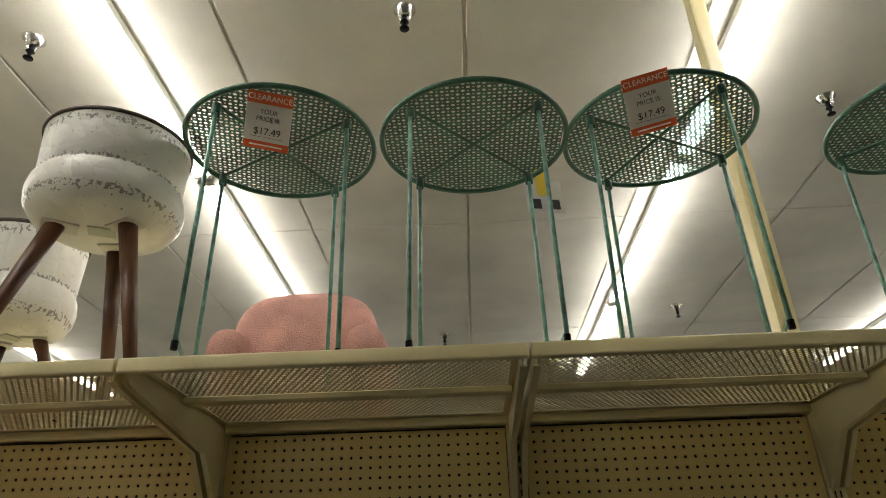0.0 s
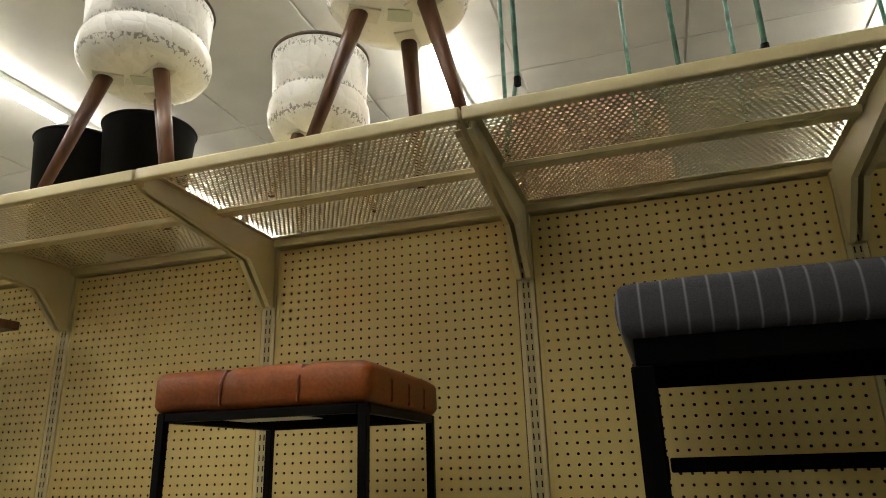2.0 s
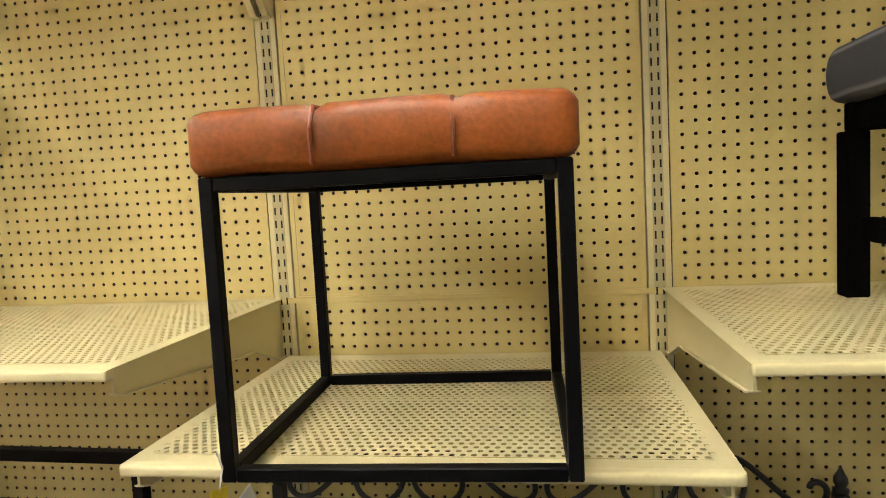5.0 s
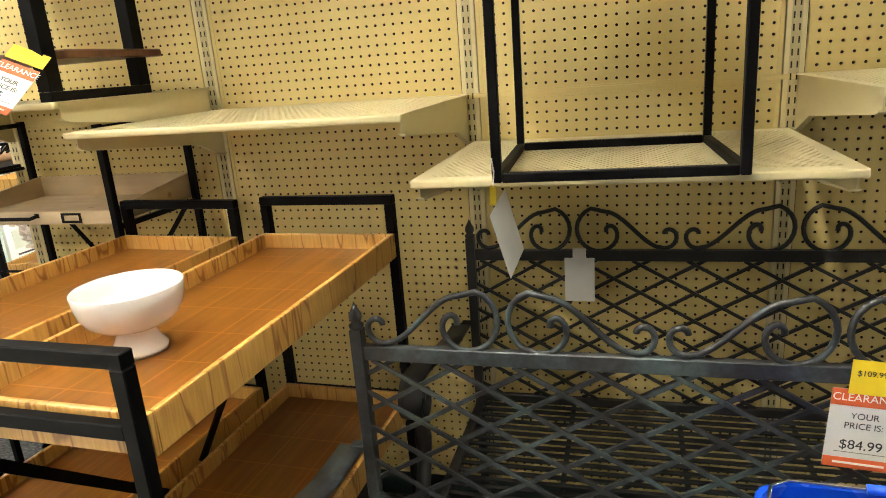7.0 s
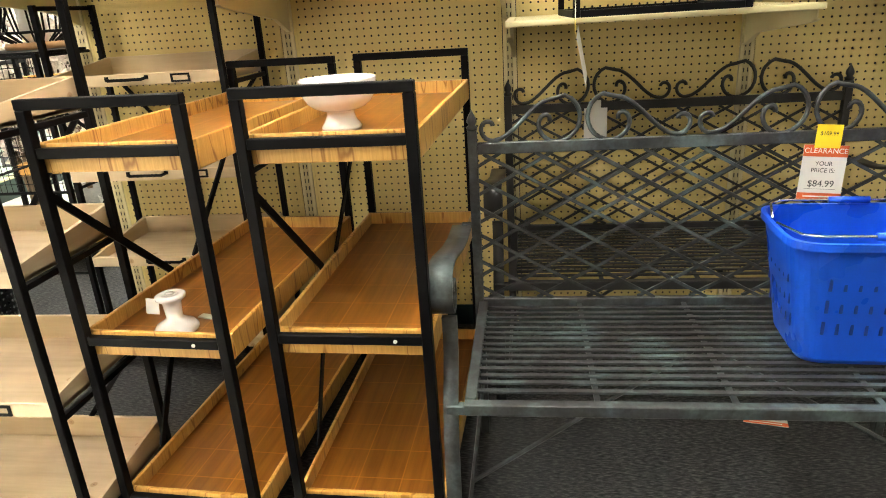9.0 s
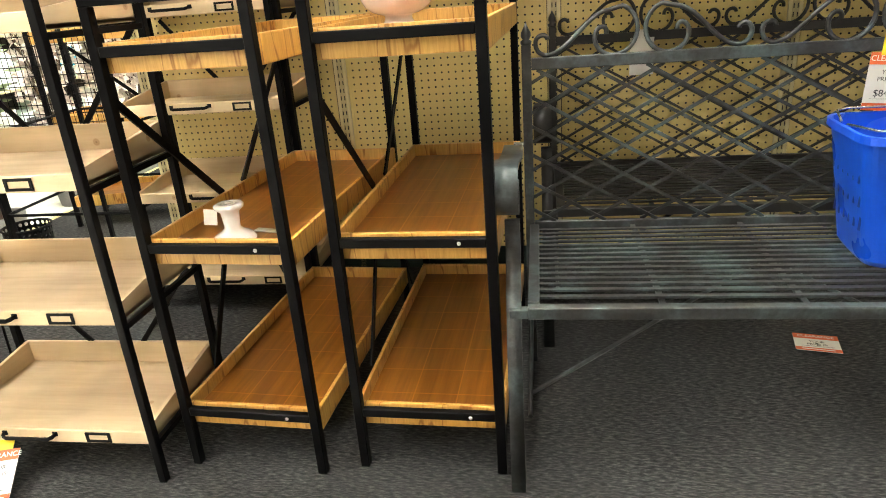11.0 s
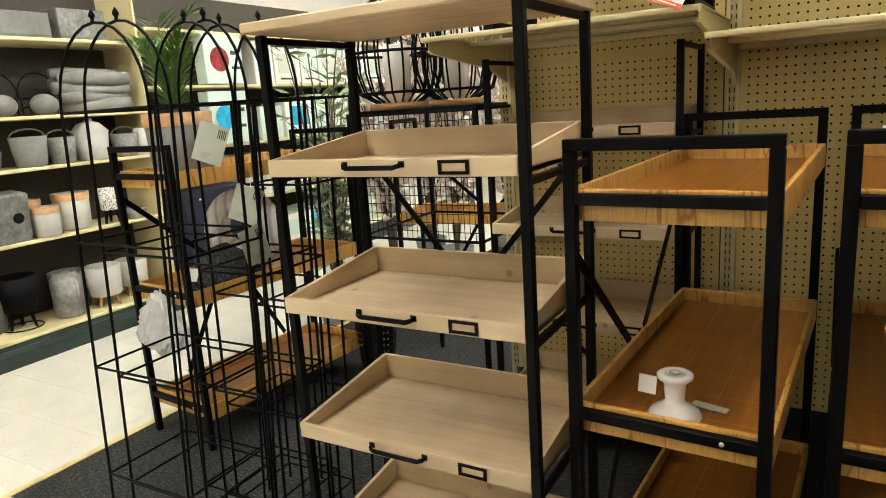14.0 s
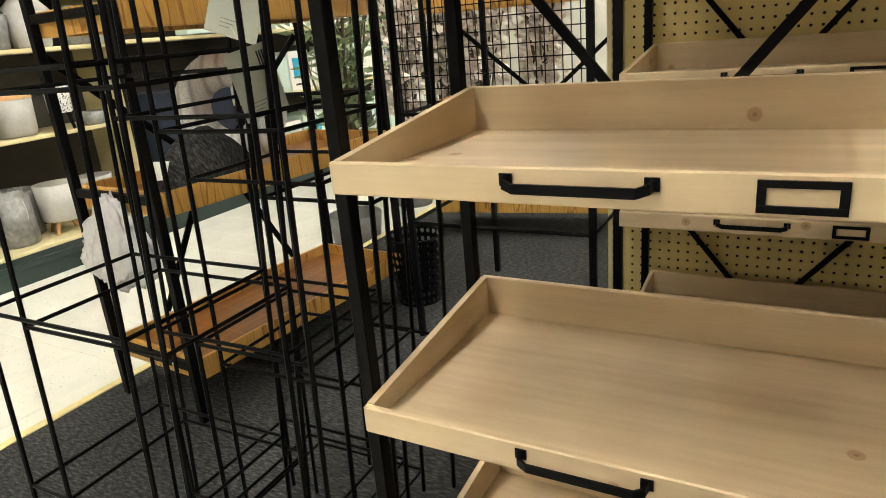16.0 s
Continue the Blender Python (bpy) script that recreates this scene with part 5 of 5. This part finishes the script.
for y, w_, h_, mt_ in ((1.45, 0.3, 0.14, NATURAL), (1.85, 0.4, 0.16, CEMENT), (2.28, 0.34, 0.2, GREY)):
    bx = thing("storage_crate", "open crate on the highest aisle shelf", "crate", pose(X0, y + 0.12, 1.945), "crates")
    part("bottom", B(-0.15, 0.15, -w_ / 2, w_ / 2, 0, 0.012), mt_, bx)
    for a in (-0.15, 0.138):
        part("side", B(a, a + 0.012, -w_ / 2, w_ / 2, 0.0125, h_, 0.003), mt_, bx)
    for a in (-w_ / 2, w_ / 2 - 0.012):
        part("end", B(-0.1375, 0.1375, a, a + 0.012, 0.0125, h_, 0.003), mt_, bx)

# ---- on the far tray rack ----
bp3 = pot("banded_planter", "large grey planter with wood band holding a palm", pose(-4.70, 1.37, 1.124), 0.125, 0.14, 0.26, CEMENT, NATURAL)
LEAF = plain("leaf_green", (0.16, 0.31, 0.075), 0.45, 0, 0.35, 50, 12, 0.15)
OLIVE = plain("olive_leaf", (0.27, 0.36, 0.19), 0.5, 0, 0.35, 40, 10, 0.15)
BARK = plain("grey_brown_bark", (0.13, 0.09, 0.06), 0.8, 0, 0.3, 70, 12, 0.6, 0.003)
BLOSSOM = plain("pale_pink_blossom", (0.88, 0.76, 0.69), 0.7, 0, 0.22, 60, 18, 0.2)


def leaf(bm, base, d, up, length, width):
    side = d.cross(up).normalized() * width / 2
    mid, tip = base + d * length * 0.5 + up * length * 0.04, base + d * length
    a, b_, c, e = bm.verts.new(base), bm.verts.new(mid + side - up * width * 0.12), bm.verts.new(tip), bm.verts.new(mid - side - up * width * 0.12)
    f = bm.verts.new(mid)
    bm.faces.new((a, b_, f))
    bm.faces.new((b_, c, f))
    bm.faces.new((c, e, f))
    bm.faces.new((e, a, f))


rng = random.Random(7)
palm = thing("palm_plant", "artificial green palm with feathery fronds in a planter", "plant", pose(-4.70, 1.37, 1.318))
for k in range(13):
    az, lean = k * 2.4, 0.12 + 0.33 * rng.random()
    hgt = 0.42 + 0.35 * rng.random()
    dirn = Vector((math.cos(az), math.sin(az), 0))
    pts = [Vector((0, 0, 0)) + dirn * (lean * 0.42 * s ** 1.7) + Vector((0, 0, hgt * (s - 0.35 * s ** 3))) for s in np.linspace(0, 1, 9)]
    fr = part("frond_stem", T(pts, [0.005 * (1 - 0.08 * i) for i in range(9)], 5), LEAF, palm)
    bm = bmesh.new()
    for i in range(2, 9):
        d = (pts[i] - pts[i - 1]).normalized()
        side = d.cross(Vector((0, 0, 1))).normalized()
        for h in (0.0, 0.5):
            base = pts[i - 1].lerp(pts[i], h)
            for sg in (-1, 1):
                leaf(bm, base, (side * sg + d * 0.75 + Vector((0, 0, 0.1 * rng.random()))).normalized(), Vector((0, 0, 1)), 0.17 * (1 - abs(i - 4.5) / 9), 0.014)
    part("foliage", bm, LEAF, fr, "", False, "stuff")


def bush(name, label, cat, m, height, spread, stems, mat, size, count, seed, trunk=True, blossom=False):
    rg = random.Random(seed)
    t = thing(name, label, cat, m)
    potm = part("pot", L([(0, 0), (0.12, 0), (0.15, 0.24), (0.14, 0.24), (0.11, 0.03), (0, 0.03)], 24), CEMENT, t, "", True)
    bm = bmesh.new()
    for k in range(stems):
        az = k * 2.399 + rg.random()
        top_ = height * (0.65 + 0.35 * rg.random())
        out = spread * (0.3 + 0.7 * rg.random())
        pts = [Vector((math.cos(az) * out * s ** 1.6, math.sin(az) * out * s ** 1.6, 0.1 + (top_ - 0.1) * s)) + Vector((rg.uniform(-1, 1), rg.uniform(-1, 1), 0)) * 0.015 for s in np.linspace(0, 1, 8)]
        part("stem", T(pts, [0.011 * (1 - 0.1 * i) for i in range(8)], 6), BARK, t)
        for _ in range(count):
            s = 0.32 + 0.68 * rg.random()
            i = min(6, int(s * 7))
            p = pts[i].lerp(pts[i + 1], s * 7 - i)
            d = Vector((rg.uniform(-1, 1), rg.uniform(-1, 1), rg.uniform(-0.25, 0.9))).normalized()
            p = p + d * rg.random() * spread * 0.35
            if blossom:
                for w_ in range(4):
                    q_ = (d + Vector((rg.uniform(-1, 1), rg.uniform(-1, 1), rg.uniform(-1, 1))) * 0.9).normalized()
                    leaf(bm, p, q_, q_.orthogonal().normalized(), size, size * 0.9)
            else:
                leaf(bm, p, d, d.orthogonal().normalized(), size * (0.7 + 0.6 * rg.random()), size * 0.26)
    part("crown", bm, mat, t, "", False, "stuff")
    return t


bush("olive_tree", "artificial olive tree with slender grey-green leaves", "plant", pose(-5.12, 2.82, AISLE), 2.0, 0.34, 16, OLIVE, 0.12, 40, 3)
for k, (x, y, hh) in enumerate(((-5.36, 3.85, 2.1), (-5.05, 4.4, 2.3), (-4.8, 5.0, 2.2), (-5.5, 4.7, 2.4))):
    bush("blossom_branch_display", "tall display of pale pink artificial blossom branches", "plant", pose(x, y, AISLE), hh, 0.36, 13, BLOSSOM, 0.06, 44, 20 + k, True, True)

# hat-shaped cloth item, tag, wreath and box behind
cap = thing("cloth_basket", "slumped dark grey woven cloth basket with a card", "basket", pose(-4.58, 1.40, 0.646))
bm = bmesh.new()
bmesh.ops.create_icosphere(bm, subdivisions=3, radius=1.0)
for v in bm.verts:
    v.co = Vector((v.co.x * 0.13 * (1 - 0.45 * max(0, v.co.z)), v.co.y * 0.20 * (1 - 0.4 * max(0, v.co.z)), max(0, v.co.z) * 0.16 + noise.noise(v.co * 3) * 0.012 + 0.004))
part("cloth", bm, CARPET, cap, "", True)
part("card", B(-0.03, 0.03, -0.001, 0.0, -0.03, 0.03, m=pose(0.02, -0.19, 0.07, -40, 0, 20)), PAPER, cap)
wr = thing("striped_wreath", "white and grey striped fabric wreath leaning upright", "wreath", pose(-4.66, 1.62, 0.835, 90, 0, 25))
STRIPEW = stripes("striped_white_cloth", (0.74, 0.72, 0.70), (0.30, 0.28, 0.28), 0.05, 0.012)
part("ring", T([(0.13 * math.cos(a), 0.13 * math.sin(a), 0) for a in np.linspace(0, 6.283, 32, endpoint=False)], 0.06, 12, True), STRIPEW, wr, "", True)
nb = thing("navy_carton", "large navy blue carton on the lower aisle shelf", "box", pose(GX - 0.2, 3.30, 0.074))
part("carton", B(-0.15, 0.19, -0.34, 0.34, 0, 0.70, 0.006), NAVY, nb)
part("label_plate", B(0.1902, 0.1918, -0.2, -0.15, 0.62, 0.635), PAPER, nb)

# boxed goods further along the aisle
far = thing("far_shelving", "cream shelving with boxed goods further along the aisle", "shelving")
part("back_panel", B(GX - 0.52, GX - 0.50, 2.84, 8.0, AISLE, 2.4), PANEL_SHADE, far)
part("base", B(GX - 0.498, GX, 2.84, 8.0, AISLE, 0.05), DARKBASE, far)
for z, y_a in ((0.074, 2.84), (0.62, 3.70), (1.12, 2.84), (1.62, 2.84), (2.05, 2.84)):
    part("shelf_board", B(GX - 0.498, GX - 0.02, y_a, 8.0, z - 0.024, z, 0.004), CREAM, far)
rng = random.Random(11)
for z in (0.074, 0.62, 1.12, 1.62):
    y = 3.74 if z < 1.1 else 3.98
    while y < 7.6:
        w_ = rng.uniform(0.24, 0.42)
        h_ = rng.uniform(0.28, 0.40)
        col = rng.choice((MINT, MINT, PAPER, CERAMIC))
        g = thing("boxed_appliance", "pale printed cardboard box with a coloured picture", "box", pose(GX - 0.24, y + w_ / 2, z), "boxed goods")
        part("carton", B(-0.15, 0.16, -w_ / 2, w_ / 2, 0, h_, 0.004), col, g)
        part("picture", B(0.1602, 0.1622, -w_ * 0.34, w_ * 0.34, h_ * 0.3, h_ * 0.82), rng.choice((SKYBLUE, REDP, GREY_PAPER, GREY_PAPER, INK, MINT)), g, "printed picture")
        part("print_bar", B(0.1602, 0.1618, -w_ * 0.3, w_ * 0.2, h_ * 0.12, h_ * 0.17), INK, g)
        y += w_ + rng.uniform(0.01, 0.05)

for nm_lab, y_, z_, w_, h_, pic in (("white carton with a dark red picture", 3.56, 1.625, 0.42, 0.40, REDP), ("white carton with a blue picture", 3.54, 1.125, 0.42, 0.44, SKYBLUE)):
    g = thing("boxed_appliance", nm_lab + " on the aisle shelf", "box", pose(GX - 0.09, y_, z_), "boxed goods")
    part("carton", B(-0.03, 0.09, -w_ / 2, w_ / 2, 0, h_, 0.004), MINT, g)
    part("picture", L([(0, 0), (w_ * 0.24, 0), (w_ * 0.24, 0.0016), (0, 0.0016)], 24), pic, g, "printed picture").matrix_basis = pose(0.0902, -w_ * 0.12, h_ * 0.5, 0, 90, 0)
    part("print_bar", B(0.0902, 0.0916, w_ * 0.18, w_ * 0.42, h_ * 0.3, h_ * 0.36), INK, g)
    part("print_bar", B(0.0902, 0.0916, w_ * 0.18, w_ * 0.42, h_ * 0.6, h_ * 0.68), INK, g)

# ---- lantern display past the end of the run ----
crate = thing("wire_crate_stand", "black wire mesh crate stand behind the racks", "display stand", pose(-4.10, 1.79, 0))
CW, CD = 0.62, 0.66
for x in (0, CW):
    for y in (0, CD):
        part("post", B(x - 0.01, x + 0.01, y - 0.01, y + 0.01, 0, 1.33, 0.001), BLACK, crate)
for z in (0.42, 0.78, 1.32):
    part("frame", T([(0, 0, z), (CW, 0, z), (CW, CD, z), (0, CD, z)], 0.007, 6, True), BLACK, crate)
bm = bmesh.new()
for k in range(1, 24):
    tube(bm, [(CW * k / 24, 0, 0.78), (CW * k / 24, 0, 1.32)], 0.0017, 4)
for k in range(1, 14):
    tube(bm, [(0, 0, 0.78 + 0.54 * k / 14), (CW, 0, 0.78 + 0.54 * k / 14)], 0.0017, 4)
part("wire_panel", bm, BLACK, crate, "", False, "stuff")
part("top_plate", B(0.01, CW - 0.01, 0.01, CD - 0.01, 1.325, 1.337), BLACK, crate)


def lantern(m):
    t = thing("cage_lantern", "round black cane lantern holding a white pillar candle", "lantern", m, "cane lanterns")
    part("base", L([(0, 0), (0.13, 0), (0.135, 0.012), (0.13, 0.028), (0, 0.028)], 30), NATURAL, t, "round wooden base", True)
    n = 22
    prof = [(0.10, 0.03), (0.17, 0.07), (0.20, 0.16), (0.205, 0.26), (0.185, 0.36), (0.14, 0.43), (0.09, 0.46)]
    for k in range(n):
        a = 2 * math.pi * k / n
        part("rib", T([(r * math.cos(a), r * math.sin(a), z) for r, z in prof], 0.0048, 5), BLACK, t, "", True)
    for r, z in ((0.172, 0.072), (0.207, 0.24), (0.142, 0.43), (0.092, 0.46)):
        part("hoop", T([(r * math.cos(a), r * math.sin(a), z) for a in np.linspace(0, 6.283, 32, endpoint=False)], 0.007, 6, True), BLACK, t, "", True)
    part("candle", L([(0, 0.03), (0.058, 0.03), (0.06, 0.27), (0.05, 0.275), (0, 0.268)], 26), CERAMIC, t, "white pillar candle", True)
    return t


ln = lantern(pose(-3.935, 1.95, 1.338))
copy_thing(ln, pose(-3.80, 2.25, 1.338, 0, 0, 8))

# perforated bin and black stools near the wall's end
bn2 = thing("perforated_bin", "black perforated metal waste bin", "bin", pose(-4.28, 2.08, 0.0) @ Matrix.Scale(0.8, 4))
bm = bmesh.new()
NB, HB = 26, 0.34
add_raw(bm, perforated(NB, 8, 2 * math.pi / NB, HB / 8, 0.075, lambda u, v, d: ((0.11 + 0.03 * v / HB) * math.cos(u), (0.11 + 0.03 * v / HB) * math.sin(u), v), 0, 8, 0, None, 0.17))
part("wall", bm, BLACK, bn2, "", False, "stuff")
part("rim", T([(0.14 * math.cos(a), 0.14 * math.sin(a), HB) for a in np.linspace(0, 6.283, 32, endpoint=False)], 0.006, 6, True), BLACK, bn2)
part("bottom", L([(0, 0), (0.11, 0), (0.11, 0.01), (0, 0.01)], 26), BLACK, bn2)
